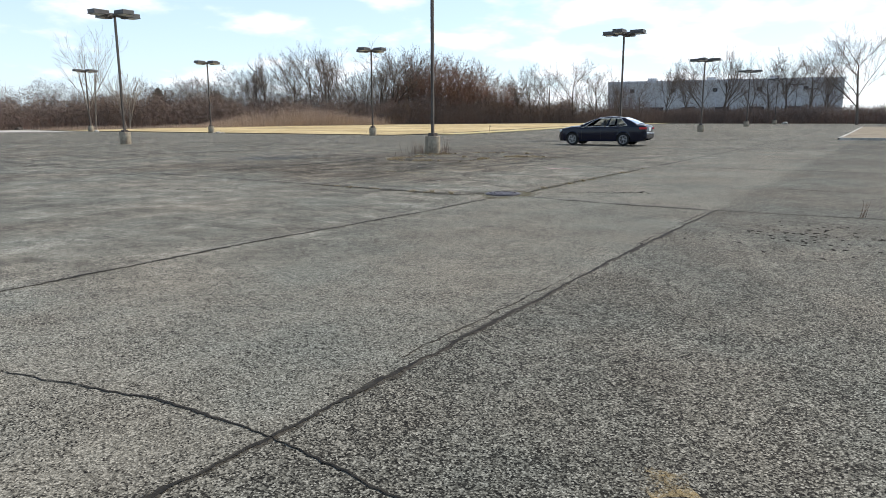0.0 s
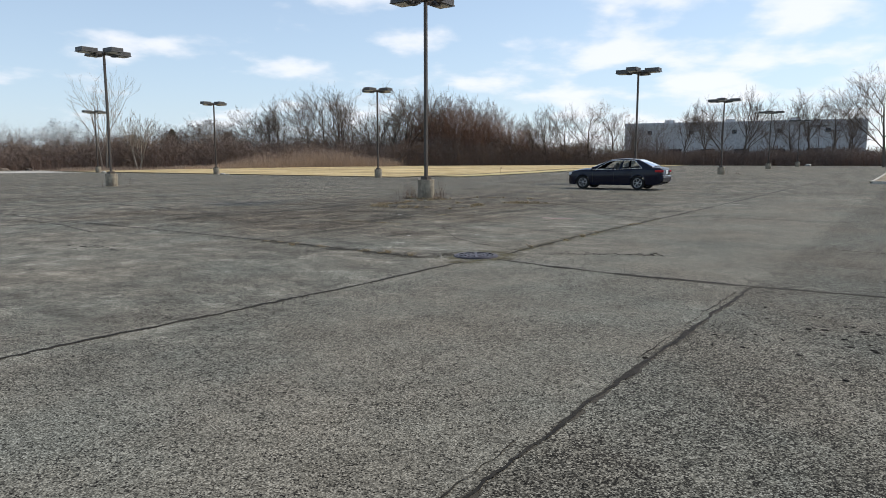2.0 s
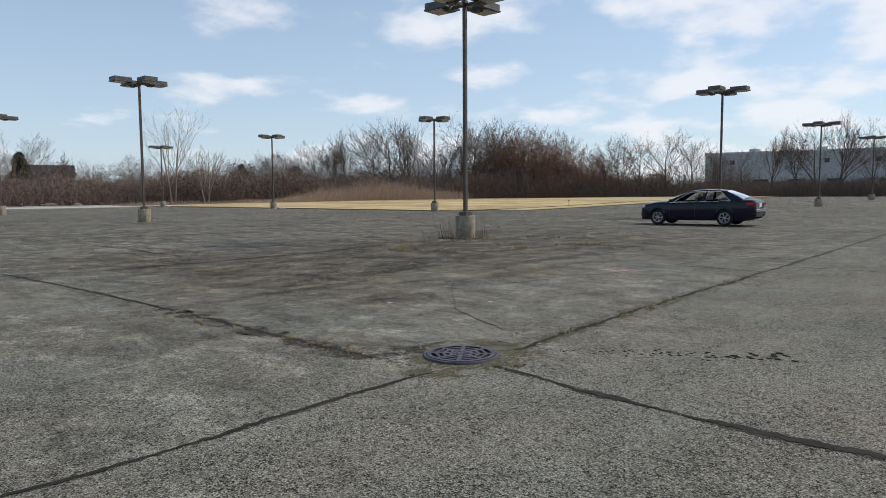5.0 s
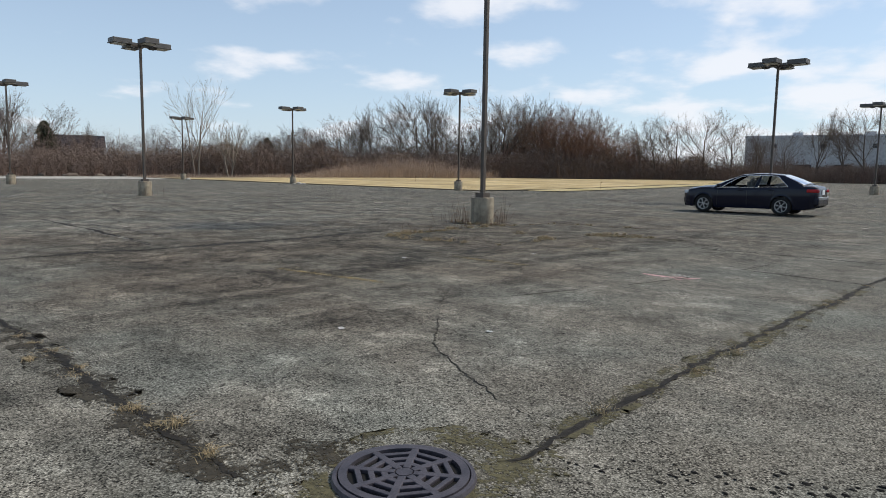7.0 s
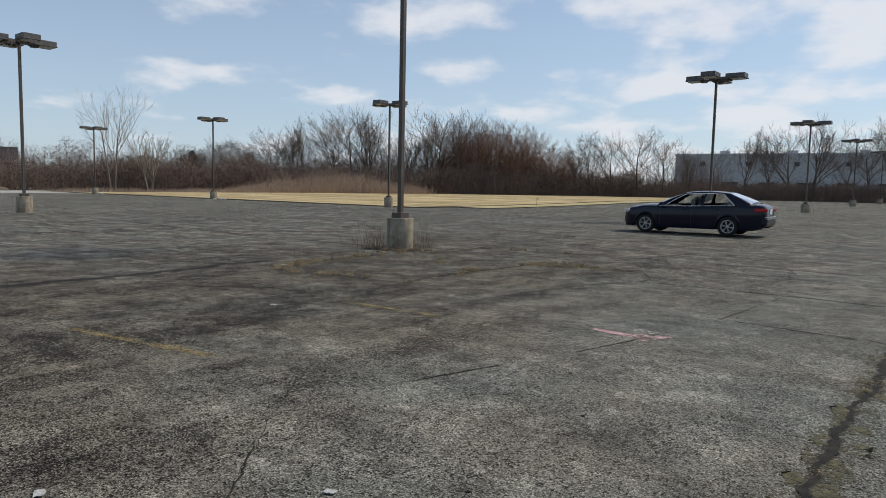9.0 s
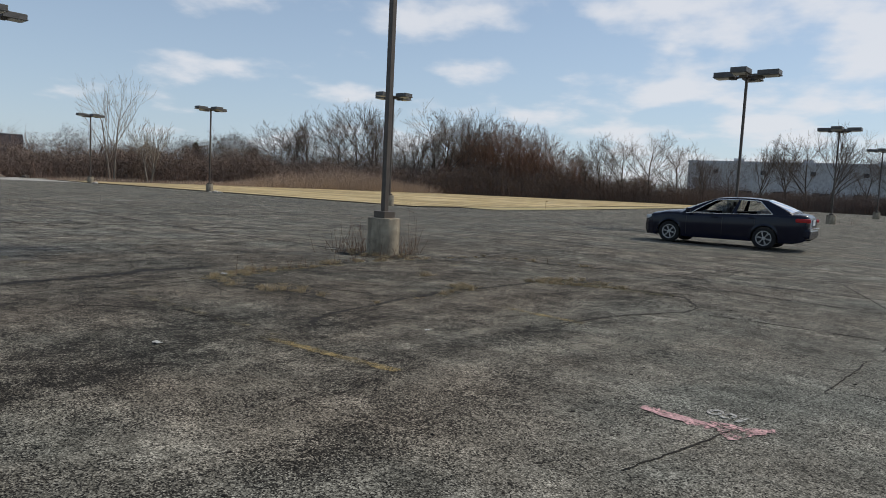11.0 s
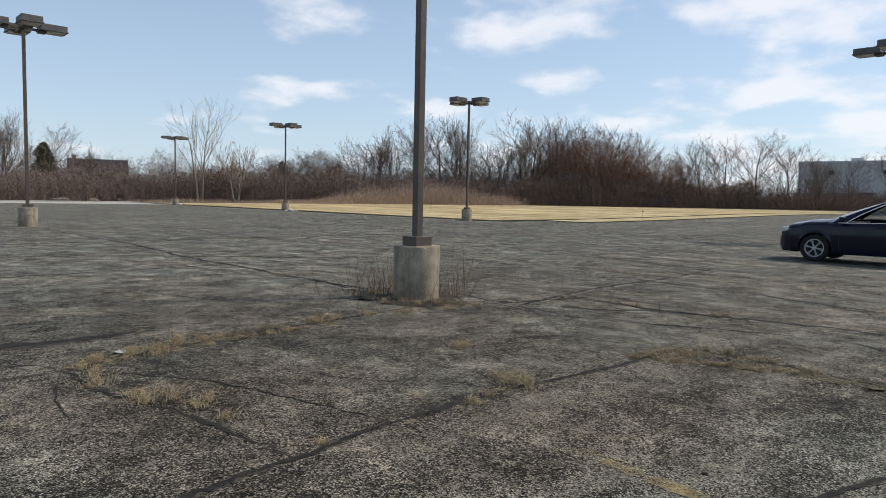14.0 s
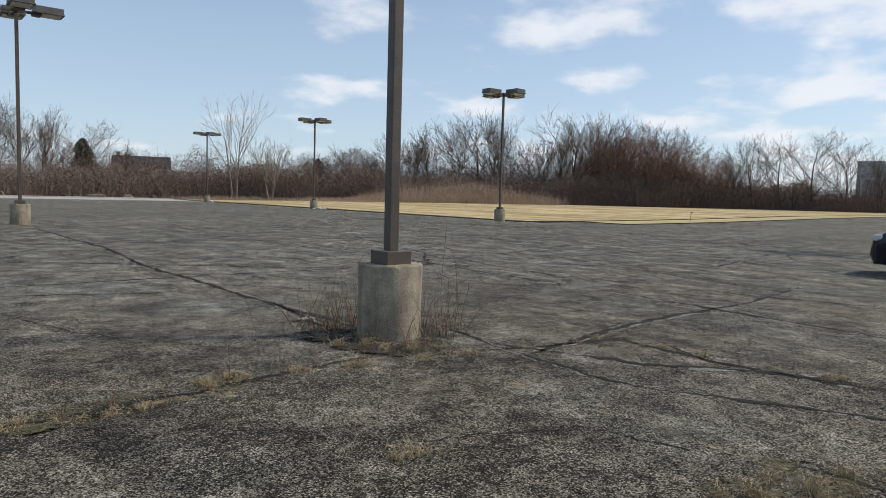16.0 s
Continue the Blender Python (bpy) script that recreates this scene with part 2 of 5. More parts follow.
def lawn_material():
    m = Mat("dormant_lawn", 0.95, 0, 0.15)
    c = m.mix((0.58, 0.45, 0.235), (0.40, 0.30, 0.145), m.ramp(m.noise(0.22, 6, 0.6, stretch=(1.8, 0.6, 1)), [(0.36, 0.0), (0.64, 1.0)]))
    c = m.mix(c, (0.62, 0.515, 0.335), m.ramp(m.noise(0.9, 5), [(0.5, 0.0), (0.72, 0.8)]))
    c = m.mix(c, m.ramp(m.noise(1.0, 3, stretch=(0.05, 0.55, 1)), [(0.42, 0.74), (0.58, 1.12)]), 1.0, "MULTIPLY")
    c = m.mix(c, m.ramp(m.noise(14, 4), [(0.3, 0.6), (0.7, 1.3)]), 0.7, "MULTIPLY")
    m.color(c)
    m.bump(m.noise(10, 5, 0.7), 0.06, 0.8)
    return m.m


M_LAWN = lawn_material()
M_VERGE = simple("greenish_verge_grass", (0.40, 0.33, 0.15), (0.52, 0.42, 0.23), 0.35, 0.95, dist=0.04, fine=11)


def stem_material(name, a, b):
    m = Mat(name, 0.9, 0, 0.2)
    m.color(m.mix(a, b, m.rand(True)))
    return m.m


M_THICKET = stem_material("thicket_stems", (0.10, 0.072, 0.058), (0.27, 0.20, 0.165))
M_BRUSH = stem_material("tangled_brush", (0.13, 0.094, 0.075), (0.30, 0.225, 0.18))
M_WILLOW = stem_material("rusty_willow_twigs", (0.16, 0.096, 0.07), (0.34, 0.215, 0.16))
M_REED = stem_material("dry_reed", (0.27, 0.195, 0.145), (0.47, 0.36, 0.27))
M_DRYGRASS = stem_material("dead_grass", (0.24, 0.18, 0.10), (0.50, 0.40, 0.245))
M_WEED = stem_material("dead_weed_stalk", (0.10, 0.058, 0.04), (0.26, 0.16, 0.10))
M_BARK = simple("grey_brown_bark", (0.085, 0.066, 0.05), (0.18, 0.145, 0.115), 2.5, 0.9, dist=0.02, fine=18, stretch=(1, 1, 0.2))
M_TWIG = stem_material("grey_brown_twigs", (0.11, 0.084, 0.068), (0.25, 0.20, 0.165))
M_PALEBARK = simple("pale_tan_bark", (0.24, 0.195, 0.15), (0.36, 0.30, 0.24), 2, 0.9, dist=0.015, fine=15)
M_PALETWIG = stem_material("pale_twigs", (0.22, 0.18, 0.135), (0.36, 0.30, 0.23))
M_NEEDLE = stem_material("conifer_needles", (0.028, 0.04, 0.022), (0.075, 0.09, 0.05))
M_BRONZE = simple("bronze_painted_steel", (0.075, 0.058, 0.045), (0.105, 0.082, 0.064), 5, 0.5, 0.0, 0.45, dist=0.001, fine=70)
M_HEAD = simple("weathered_bronze_housing", (0.085, 0.08, 0.075), (0.13, 0.12, 0.11), 3, 0.5, 0.0, 0.45, dist=0.001, fine=60)
M_LENS = simple("clouded_lamp_lens", (0.45, 0.43, 0.38), (0.58, 0.56, 0.5), 6, 0.3, 0, 0.5)
M_IRON = simple("cast_iron", (0.05, 0.045, 0.055), (0.085, 0.075, 0.085), 12, 0.55, 0.3, 0.5, dist=0.002, fine=90)
M_SHAFT_SHADE = simple("black_shaft_shade", (0.006, 0.006, 0.006), (0.012, 0.011, 0.01), 5, 0.95)


def paint_material(name, col, cover, scale=26, soft=0.06, most=1.0):
    """Worn road paint: patchy cover that lets the asphalt through."""
    m = Mat(name, 0.85, 0, 0.25)
    c = m.mix(col, tuple(v * 0.6 for v in col), m.ramp(m.noise(9, 4), [(0.35, 0.0), (0.65, 1.0)]))
    c = m.mix(c, m.ramp(m.voronoi(85.0), [(0.2, 0.55), (0.9, 1.25)]), 0.8, "MULTIPLY")
    m.color(c)
    grain = m.noise(scale, 5, 0.7)
    patch = m.noise(3.5, 3)
    s = m.n("ShaderNodeMath"); s.operation = "ADD"
    m.link(grain, s.inputs[0]); m.link(patch, s.inputs[1])
    half = m.n("ShaderNodeMath"); half.operation = "MULTIPLY"; half.inputs[1].default_value = 0.5
    m.link(s.outputs[0], half.inputs[0])
    a = m.ramp(half.outputs[0], [(cover / 2, 0.0), (cover / 2 + soft, 1.0)])
    h = m.n("ShaderNodeMath"); h.operation = "MULTIPLY"; h.inputs[1].default_value = most
    m.link(a, h.inputs[0])
    m.link(h.outputs[0], m.b.inputs["Alpha"])
    return m.m


M_YELLOW = paint_material("worn_yellow_paint", (0.44, 0.33, 0.145), 0.82, 75, 0.2, 0.85)
M_PINK = paint_material("pink_marking_paint", (0.72, 0.44, 0.43), 0.89, 44)
M_WHITEPAINT = paint_material("white_marking_paint", (0.6, 0.58, 0.53), 0.85, 44)
M_FAINT = paint_material("faint_white_paint", (0.5, 0.48, 0.43), 1.02, 40)
M_RUST = paint_material("rusty_yellow_stain", (0.42, 0.31, 0.15), 0.9, 60, 0.15, 0.8)
M_LIP = paint_material("crumbled_asphalt_edge", (0.07, 0.061, 0.047), 0.91, 34)
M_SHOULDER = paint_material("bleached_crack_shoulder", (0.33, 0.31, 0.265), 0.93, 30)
M_DIRT = paint_material("dark_damp_dirt", (0.065, 0.055, 0.038), 0.97, 30)
M_MOSS = paint_material("mossy_dirt", (0.13, 0.115, 0.06), 0.98, 30)
M_LITTER = simple("white_litter", (0.42, 0.41, 0.38), (0.55, 0.54, 0.5), 8, 0.7)
M_METALWALL = simple("grey_metal_cladding", (0.47, 0.46, 0.44), (0.56, 0.55, 0.52), 0.1, 0.6, 0, 0.4, stretch=(1, 1, 0.2), fine=2)
M_METALTOP = simple("pale_parapet", (0.5, 0.51, 0.52), (0.58, 0.58, 0.58), 0.2, 0.6)
M_DARKWIN = simple("dark_window", (0.03, 0.035, 0.045), (0.05, 0.055, 0.06), 1, 0.15, 0, 0.5)
M_ROOF = simple("dark_shingle_roof", (0.035, 0.035, 0.042), (0.065, 0.062, 0.07), 1.5, 0.95, spec=0.05, fine=12)
M_SIDING = simple("pale_siding", (0.42, 0.40, 0.38), (0.5, 0.48, 0.45), 1.0, 0.8, fine=9)
M_BRICK = simple("brown_brick", (0.2, 0.12, 0.09), (0.27, 0.17, 0.12), 3, 0.9, fine=14)
M_WHITE = simple("white_painted_steel", (0.7, 0.7, 0.68), (0.78, 0.78, 0.76), 2, 0.5)

# ---- mesh helpers ----


def mesh_of(name, bm, mat, smooth=False):
    me = bpy.data.meshes.new(name)
    bm.normal_update()
    bm.to_mesh(me)
    bm.free()
    me.materials.append(mat)
    if smooth:
        me.shade_smooth()
    return me


def part(name, bm, material, parent, label="", smooth=False):
    ob = new(name, mesh_of(name, bm, material, smooth))
    ob.parent = parent
    if label:
        tagged(ob, label)
    return ob


def data_mesh(name, verts, faces, mat, smooth=False):
    me = bpy.data.meshes.new(name)
    me.from_pydata(verts, [], faces)
    me.materials.append(mat)
    if smooth:
        me.shade_smooth()
    return me


def box(bm, cx, cy, cz, sx, sy, sz, bevel=0.0, rz=0.0):
    m = pose(cx, cy, cz, 0, 0, rz) @ Matrix.Diagonal((sx, sy, sz, 1))
    r = bmesh.ops.create_cube(bm, size=1.0, matrix=m)
    if bevel:
        edges = list({e for v in r["verts"] for e in v.link_edges})
        bmesh.ops.bevel(bm, geom=edges, offset=bevel, segments=2, affect="EDGES", profile=0.6)


def tube(bm, a, b, ra, rb, seg=8, caps=True):
    a, b = Vector(a), Vector(b)
    q = (b - a).to_track_quat("Z", "Y").to_matrix().to_4x4()
    m = Matrix.Translation((a + b) / 2) @ q
    bmesh.ops.create_cone(bm, cap_ends=caps, segments=seg, radius1=ra, radius2=rb, depth=(b - a).length, matrix=m)


def smoothstep(a, b, v):
    k = min(max((v - a) / (b - a), 0.0), 1.0)
    return k * k * (3 - 2 * k)


def height(x, y):
    """The lie of the land: flat lot, rising a little to the far end."""
    return 0.45 * smoothstep(50, 95, y) + 0.35 * smoothstep(95, 150, y)


def sheet(name, xs, ys, mat, lift=0.0):
    """A ground sheet over a grid of xs and ys that follows the lie of the land."""
    verts = [(x, y, height(x, y) + lift) for y in ys for x in xs]
    n = len(xs)
    faces = [(j * n + i, j * n + i + 1, (j + 1) * n + i + 1, (j + 1) * n + i) for j in range(len(ys) - 1) for i in range(n - 1)]
    return new(name, data_mesh(name, verts, faces, mat, True))


def steps(a, b, n):
    return [a + (b - a) * i / n for i in range(n + 1)]


# ---- ground ----
far = [-1800, -900, -500, -300, -200]
ground = sheet("ground", far + steps(-160, 160, 40) + [200, 300, 500, 900, 1800], far + [-160, -80] + steps(-40, 160, 40) + [200, 300, 500, 900, 1800], M_EARTH, -0.12)
tagged(ground, "bare brown earth with leaf litter under the thicket", "ground", kind="structure")
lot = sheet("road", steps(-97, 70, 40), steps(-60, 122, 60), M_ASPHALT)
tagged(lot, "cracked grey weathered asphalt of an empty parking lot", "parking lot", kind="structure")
lawn = sheet("lawn", steps(-92, -36.2, 24), steps(48, 140, 48), M_LAWN, 0.06)
tagged(lawn, "straw-yellow dormant mown lawn beside the lot", "lawn", kind="structure")
verge = sheet("verge", steps(-35.6, -32.6, 4), steps(52, 140, 48), M_VERGE, 0.05)
tagged(verge, "narrow yellow-green grass verge along the lot edge", "lawn", kind="structure")


def strip(name, x0, y0, x1, y1, w, h, mat, label, category):
    """A low concrete or dirt band between two points, cut to the lie of the land."""
    n = 40
    d = Vector((x1 - x0, y1 - y0)).normalized()
    side = Vector((-d.y, d.x)) * w / 2
    verts, faces = [], []
    for i in range(n + 1):
        cx, cy = x0 + (x1 - x0) * i / n, y0 + (y1 - y0) * i / n
        z = height(cx, cy)
        for s, dz in ((-1, -0.1), (-1, h), (1, h), (1, -0.1)):
            verts.append((cx + side.x * s, cy + side.y * s, z + dz))
    for i in range(n):
        for k in range(3):
            a = i * 4 + k
            faces.append((a, a + 1, a + 5, a + 4))
    return tagged(new(name, data_mesh(name, verts, faces, mat)), label, category, kind="structure")


apron = sheet("pavement", steps(-97, -84, 6), steps(-60, 47, 20), M_CURB, 0.008)
tagged(apron, "pale bleached concrete apron at the far edge of the lot", "pavement", kind="structure")
strip("curb", -96.5, -55, -96.5, 47.5, 2.2, 0.10, M_CURB, "pale weathered concrete edge strip of the lot", "curb")
# the second of these is a thin dark line along the lawn's edge
strip("gutter", -35.9, 48, -35.9, 140, 0.5, 0.03, M_CRACK, "narrow dark strip between lawn and verge", "gutter")
strip("curb", -92, 47.6, -36, 47.6, 0.5, 0.05, M_EARTH, "dirt edge where lawn meets asphalt", "edge")

# ---- cracks ----
rc = random.Random(5)


def crack(points, width=0.05, wander=0.05, lip=1.0, step=0.04, gaps=0.0):
    """A dirt-filled crack with crumbled raised edges that wanders along the given line."""
    path = []
    phase = rc.uniform(0, 100)
    for (ax, ay), (bx, by) in zip(points, points[1:]):
        d = math.hypot(bx - ax, by - ay)
        n = max(2, int(d / step))
        px, py = -(by - ay) / d, (bx - ax) / d
        for i in range(n):
            k = i / n
            s = phase + len(path) * step
            o = wander * (noise.noise((s * 0.7, phase, 0)) * 0.6 + noise.noise((s * 2.7, phase, 3)) * 0.5 + noise.noise((s * 8, phase, 7)) * 0.6 + noise.noise((s * 21, phase, 9)) * 0.45)
            path.append((ax + (bx - ax) * k + px * o, ay + (by - ay) * k + py * o, px, py, s))
    path.append((*points[-1], path[-1][2], path[-1][3], path[-1][4] + step))
    inner, outer, fi, fo = [], [], [], []
    n = len(path)
    for i, (x, y, px, py, s) in enumerate(path):
        taper = min(1.0, 0.3 + 1.2 * step * min(i, n - 1 - i))
        close = points[0][0] > -15.2 and 13.5 < points[0][1] < 23.5
        w = (1.45 if close else 2.9 if points[0][1] > 13.5 and width > 0.01 else 1.5) * width * taper * max(0.2, 0.62 + 0.8 * noise.noise((s * 2.3, phase, 11)) + 0.4 * noise.noise((s * 0.5, phase, 13)))
        off = w * 0.9 * noise.noise((s * 1.9, phase, 17))
        ra, rb = w * rc.uniform(0.55, 1.3), w * rc.uniform(0.55, 1.3)
        lip_w = 1.5 if points[0][1] > 13.5 and not close else 1.0
        la = lip_w * (0.3 + 1.6 * abs(noise.noise((s * 1.4, phase, 31)))) * width * lip * rc.uniform(0.7, 1.5)
        lb = lip_w * (0.3 + 1.6 * abs(noise.noise((s * 1.4, phase, 37)))) * width * lip * rc.uniform(0.7, 1.5)
        z = height(x, y)
        cx, cy = x + px * off, y + py * off
        inner += [(cx - px * ra, cy - py * ra, z + 0.0055), (cx + px * rb, cy + py * rb, z + 0.0055)]
        outer += [(x - px * (w + la), y - py * (w + la), z + 0.001), (x - px * w, y - py * w, z + 0.003 + 0.002 * rc.random()),
                  (x + px * w, y + py * w, z + 0.003 + 0.002 * rc.random()), (x + px * (w + lb), y + py * (w + lb), z + 0.001)]
        if i < n - 1:
            live = noise.noise((s * 0.9, phase, 21)) * 0.5 + 0.5
            b = i * 4
            if live > gaps:
                fo += [(b, b + 1, b + 5, b + 4), (b + 1, b + 2, b + 6, b + 5), (b + 2, b + 3, b + 7, b + 6)]
                if noise.noise((s * 2.1, phase, 41)) * 0.5 + 0.5 > (0.16 if lip > 0.45 else 0.05):
                    a = i * 2
                    fi.append((a, a + 1, a + 3, a + 2))
    ob = new("crack", data_mesh("crack", inner, fi, M_CRACK))
    tagged(ob, "dark dirt-filled crack in the worn asphalt", "crack", kind="structure")
    if lip > 0:
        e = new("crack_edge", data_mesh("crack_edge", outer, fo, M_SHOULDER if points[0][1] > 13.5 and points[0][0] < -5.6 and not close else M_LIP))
        e.parent = ob
    return ob


# ---- lamp posts ----


def lamp_post(footing=0.7, height_top=7.15):
    root = new("lamp_post")
    bm = bmesh.new()
    rn = random.Random(3)
    seg, rows = 40, 12
    rings = []
    for j in range(rows + 1):
        z = -0.05 + (footing + 0.05) * j / rows
        ring = []
        for i in range(seg):
            a = 2 * math.pi * i / seg
            r = 0.305 + 0.006 * noise.noise((math.cos(a) * 3, math.sin(a) * 3, z * 4))
            zz = z
            if j >= rows - 1:
                chip = max(0.0, noise.noise((math.cos(a) * 3.4 + 3, math.sin(a) * 3.4, 1.0)) - 0.22)
                zz -= chip * 0.16
                r -= chip * 0.12
            if j == rows - 1:
                zz += (footing + 0.05) / rows * 0.82
            ring.append(bm.verts.new((r * math.cos(a), r * math.sin(a), zz)))
        rings.append(ring)
    for j in range(rows):
        for i in range(seg):
            bm.faces.new((rings[j][i], rings[j][(i + 1) % seg], rings[j + 1][(i + 1) % seg], rings[j + 1][i]))
    for i in range(seg):
        v = rings[-1][i]
        v.co.x *= 0.965
        v.co.y *= 0.965
    bm.faces.new(rings[-1])
    foot = part("footing", bm, M_CONCRETE, root, "chipped stained round concrete footing", True)
    foot.data.set_sharp_from_angle(angle=radians(38))
    bm = bmesh.new()
    box(bm, 0, 0, footing + 0.055, 0.28, 0.28, 0.13, 0.008)
    part("base_cover", bm, M_BRONZE, root)
    bm = bmesh.new()
    box(bm, 0, 0, (footing + height_top) / 2, 0.105, 0.105, height_top - footing - 0.1, 0.01)
    pole = part("pole", bm, M_BRONZE, root, "square bronze-brown steel pole")
    bm = bmesh.new()
    box(bm, 0, 0, height_top - 0.02, 0.15, 0.15, 0.12, 0.012)
    part("pole_cap", bm, M_BRONZE, root)
    for k in range(4):
        turn = pose(0, 0, 0, 0, 0, 90 * k)
        bm = bmesh.new()
        box(bm, 0.31, 0, height_top - 0.10, 0.5, 0.07, 0.09, 0.006)
        arm = part("arm", bm, M_BRONZE, root)
        arm.matrix_basis = turn
        bm = bmesh.new()
        box(bm, 0.92, 0, height_top + 0.03, 0.86, 0.66, 0.20, 0.02)
        box(bm, 0.92, 0, height_top - 0.085, 0.90, 0.70, 0.045, 0.01)
        box(bm, 0.58, 0, height_top - 0.12, 0.26, 0.32, 0.14, 0.02)
        head = part("lamp_head", bm, M_HEAD, root, "weathered bronze shoebox lamp housing")
        head.matrix_basis = turn
        bm = bmesh.new()
        box(bm, 1.0, 0, height_top - 0.12, 0.58, 0.56, 0.04, 0.012)
        part("lens", bm, M_LENS, head, "clouded pale lamp lens")
    return root


post = lamp_post()
tagged(post, "bronze square lamp post with four shoebox heads on a concrete footing", "lamp post", "lamp posts of the lot")
post.matrix_basis = pose(-15, 23, 0)
for x, y in ((-36.4, 23), (-59.3, 23.1), (-82, 22.9), (-37.2, 46.4), (-59.3, 46.9), (-81, 46.3), (-15, 45.4), (-15, 68.2), (-15, 91.5), (-15, 114.5), (-15, 137.5), (-15, 160.5)):
    k = 1.0 if x < -20 else 0.97 if y < 50 else 0.925
    copy_thing(post, pose(x, y, height(x, y) - 0.01) @ Matrix.Diagonal((1, 1, k, 1)))

# ---- drain ----


def drain_grate(r=0.315):
    root = new("storm_drain_grate")
    bm = bmesh.new()
    # web of iron: rings and radial bars with slots between them
    def ring(r0, r1, z0, z1):
        rows = [[bm.verts.new((rr * math.cos(2 * math.pi * i / 64), rr * math.sin(2 * math.pi * i / 64), zz)) for i in range(64)] for rr, zz in ((r0, z0), (r0, z1), (r1, z1), (r1, z0))]
        for a, b in zip(rows, rows[1:]):
            for i in range(64):
                bm.faces.new((a[i], a[(i + 1) % 64], b[(i + 1) % 64], b[i]))
    ring(0.255, 0.293, 0.0, 0.022)
    part("rim", bm, M_IRON, root)
    bm = bmesh.new()
    box(bm, 0.155, 0, 0.011, 0.225, 0.036, 0.02, 0.004)
    me = mesh_of("spoke", bm, M_IRON)
    for k in range(8):
        ob = new("spoke", me)
        ob.parent = root
        ob.matrix_basis = pose(0, 0, 0, 0, 0, 45 * k + 22.5)
    for rr, wide in ((0.088, 0.030), (0.146, 0.028), (0.203, 0.026)):
        bm = bmesh.new()
        box(bm, rr, 0, 0.0105, wide, 2 * rr * math.tan(math.pi / 8) + 0.012, 0.019, 0.004)
        me = mesh_of("bar", bm, M_IRON)
        for k in range(8):
            ob = new("bar", me)
            ob.parent = root
            ob.matrix_basis = pose(0, 0, 0, 0, 0, 45 * k)
    bm = bmesh.new()
    tube(bm, (0, 0, 0.002), (0, 0, 0.021), 0.042, 0.040, 8)
    part("hub", bm, M_IRON, root)
    bm = bmesh.new()
    rows = [[bm.verts.new((rr * math.cos(2 * math.pi * i / 64), rr * math.sin(2 * math.pi * i / 64), zz)) for i in range(64)] for rr, zz in ((0.296, 0.012), (0.300, 0.018), (0.318, 0.016), (0.325, -0.002))]
    for a, b in zip(rows, rows[1:]):
        for i in range(64):
            bm.faces.new((a[i], a[(i + 1) % 64], b[(i + 1) % 64], b[i]))
    part("frame", bm, M_IRON, root)
    # flat black disc: the shade down the shaft is put into its colour
    bm = bmesh.new()
    bmesh.ops.create_circle(bm, cap_ends=True, segments=48, radius=0.296, matrix=Matrix.Translation((0, 0, 0.004)))
    part("pit", bm, M_SHAFT_SHADE, root, "flat black disc painted as the shade of the drain shaft")
    return root


drain = drain_grate()
tagged(drain, "round cast iron storm drain grate set in the asphalt", "drain grate")
drain.matrix_basis = pose(-5.29, 11.04, 0.004, 0, 0, 12)

island = sheet("island", steps(-2.4, 16, 8), steps(52, 84, 10), M_DULL, 0.14)
tagged(island, "raised grass island with a kerb in the lot", "island", kind="structure")
for x0, y0, x1, y1 in ((-2.5, 51.9, 16, 51.9), (-2.5, 51.9, -2.5, 84)):
    strip("curb", x0, y0, x1, y1, 0.16, 0.15, M_CURB, "concrete kerb of the grass island", "curb")

# ---- joints and cracks of the asphalt ----
crack([(-1.36, -4), (-1.48, 1.8), (-1.48, 3.3), (-1.54, 6.3), (-1.5, 10.75)], 0.015, 0.03, 1.2)
crack([(-1.60, 3.0), (-1.62, 6.5), (-1.58, 10.3)], 0.005, 0.03, 0.4, gaps=0.4)
crack([(-4.6, 1.25), (-3.31, 1.62), (-2.26, 1.87), (-1.5, 1.9), (-1.04, 1.84), (-0.6, 1.8)], 0.006, 0.035, 0.4)
crack([(-5.2, -5), (-5.22, 2.5), (-5.27, 5.0), (-5.13, 8.3), (-5.13, 10.5)], 0.019, 0.05)
crack([(-5.05, 11.5), (-5.05, 12.2), (-5.15, 14), (-5.12, 20.3), (-5.25, 31), (-5.6, 55), (-5.8, 80)], 0.024, 0.06, step=0.06)
crack([(-26, 10.9), (-22, 10.8), (-16.7, 10.5), (-12.7, 10.62), (-10.3, 10.62), (-7, 10.53), (-5.8, 10.5)], 0.022, 0.06)
crack([(-4.85, 10.95), (-4.08, 10.8), (-2.95, 10.7), (-1.5, 10.73), (0.65, 11.0), (4, 11.1), (12, 11.2)], 0.026, 0.035)
crack([(-9.7, 10.6), (-8.5, 10.62), (-6.9, 10.62)], 0.016, 0.05, 0.8, gaps=0.4)
crack([(-7.83, 13.9), (-7.3, 13.35), (-6.85, 12.8), (-6.06, 12.35), (-5.57, 12.14), (-5.15, 11.98)], 0.0032, 0.05, 0.3)
crack([(-8.9, 15.3), (-8.4, 14.6), (-7.83, 13.9)], 0.005, 0.05, 0.3, gaps=0.4)
crack([(-5.1, 20.2), (-3.4, 20.2), (-1.0, 20.4), (4, 20.5)], 0.011, 0.03, 0.5)
crack([(-14.5, 11.7), (-14.55, 12.9), (-14.4, 14.1)], 0.05, 0.08, 0.8)
crack([(-22.6, 14.5), (-18.2, 14.4), (-15, 14.1)], 0.026, 0.07, 0.8)
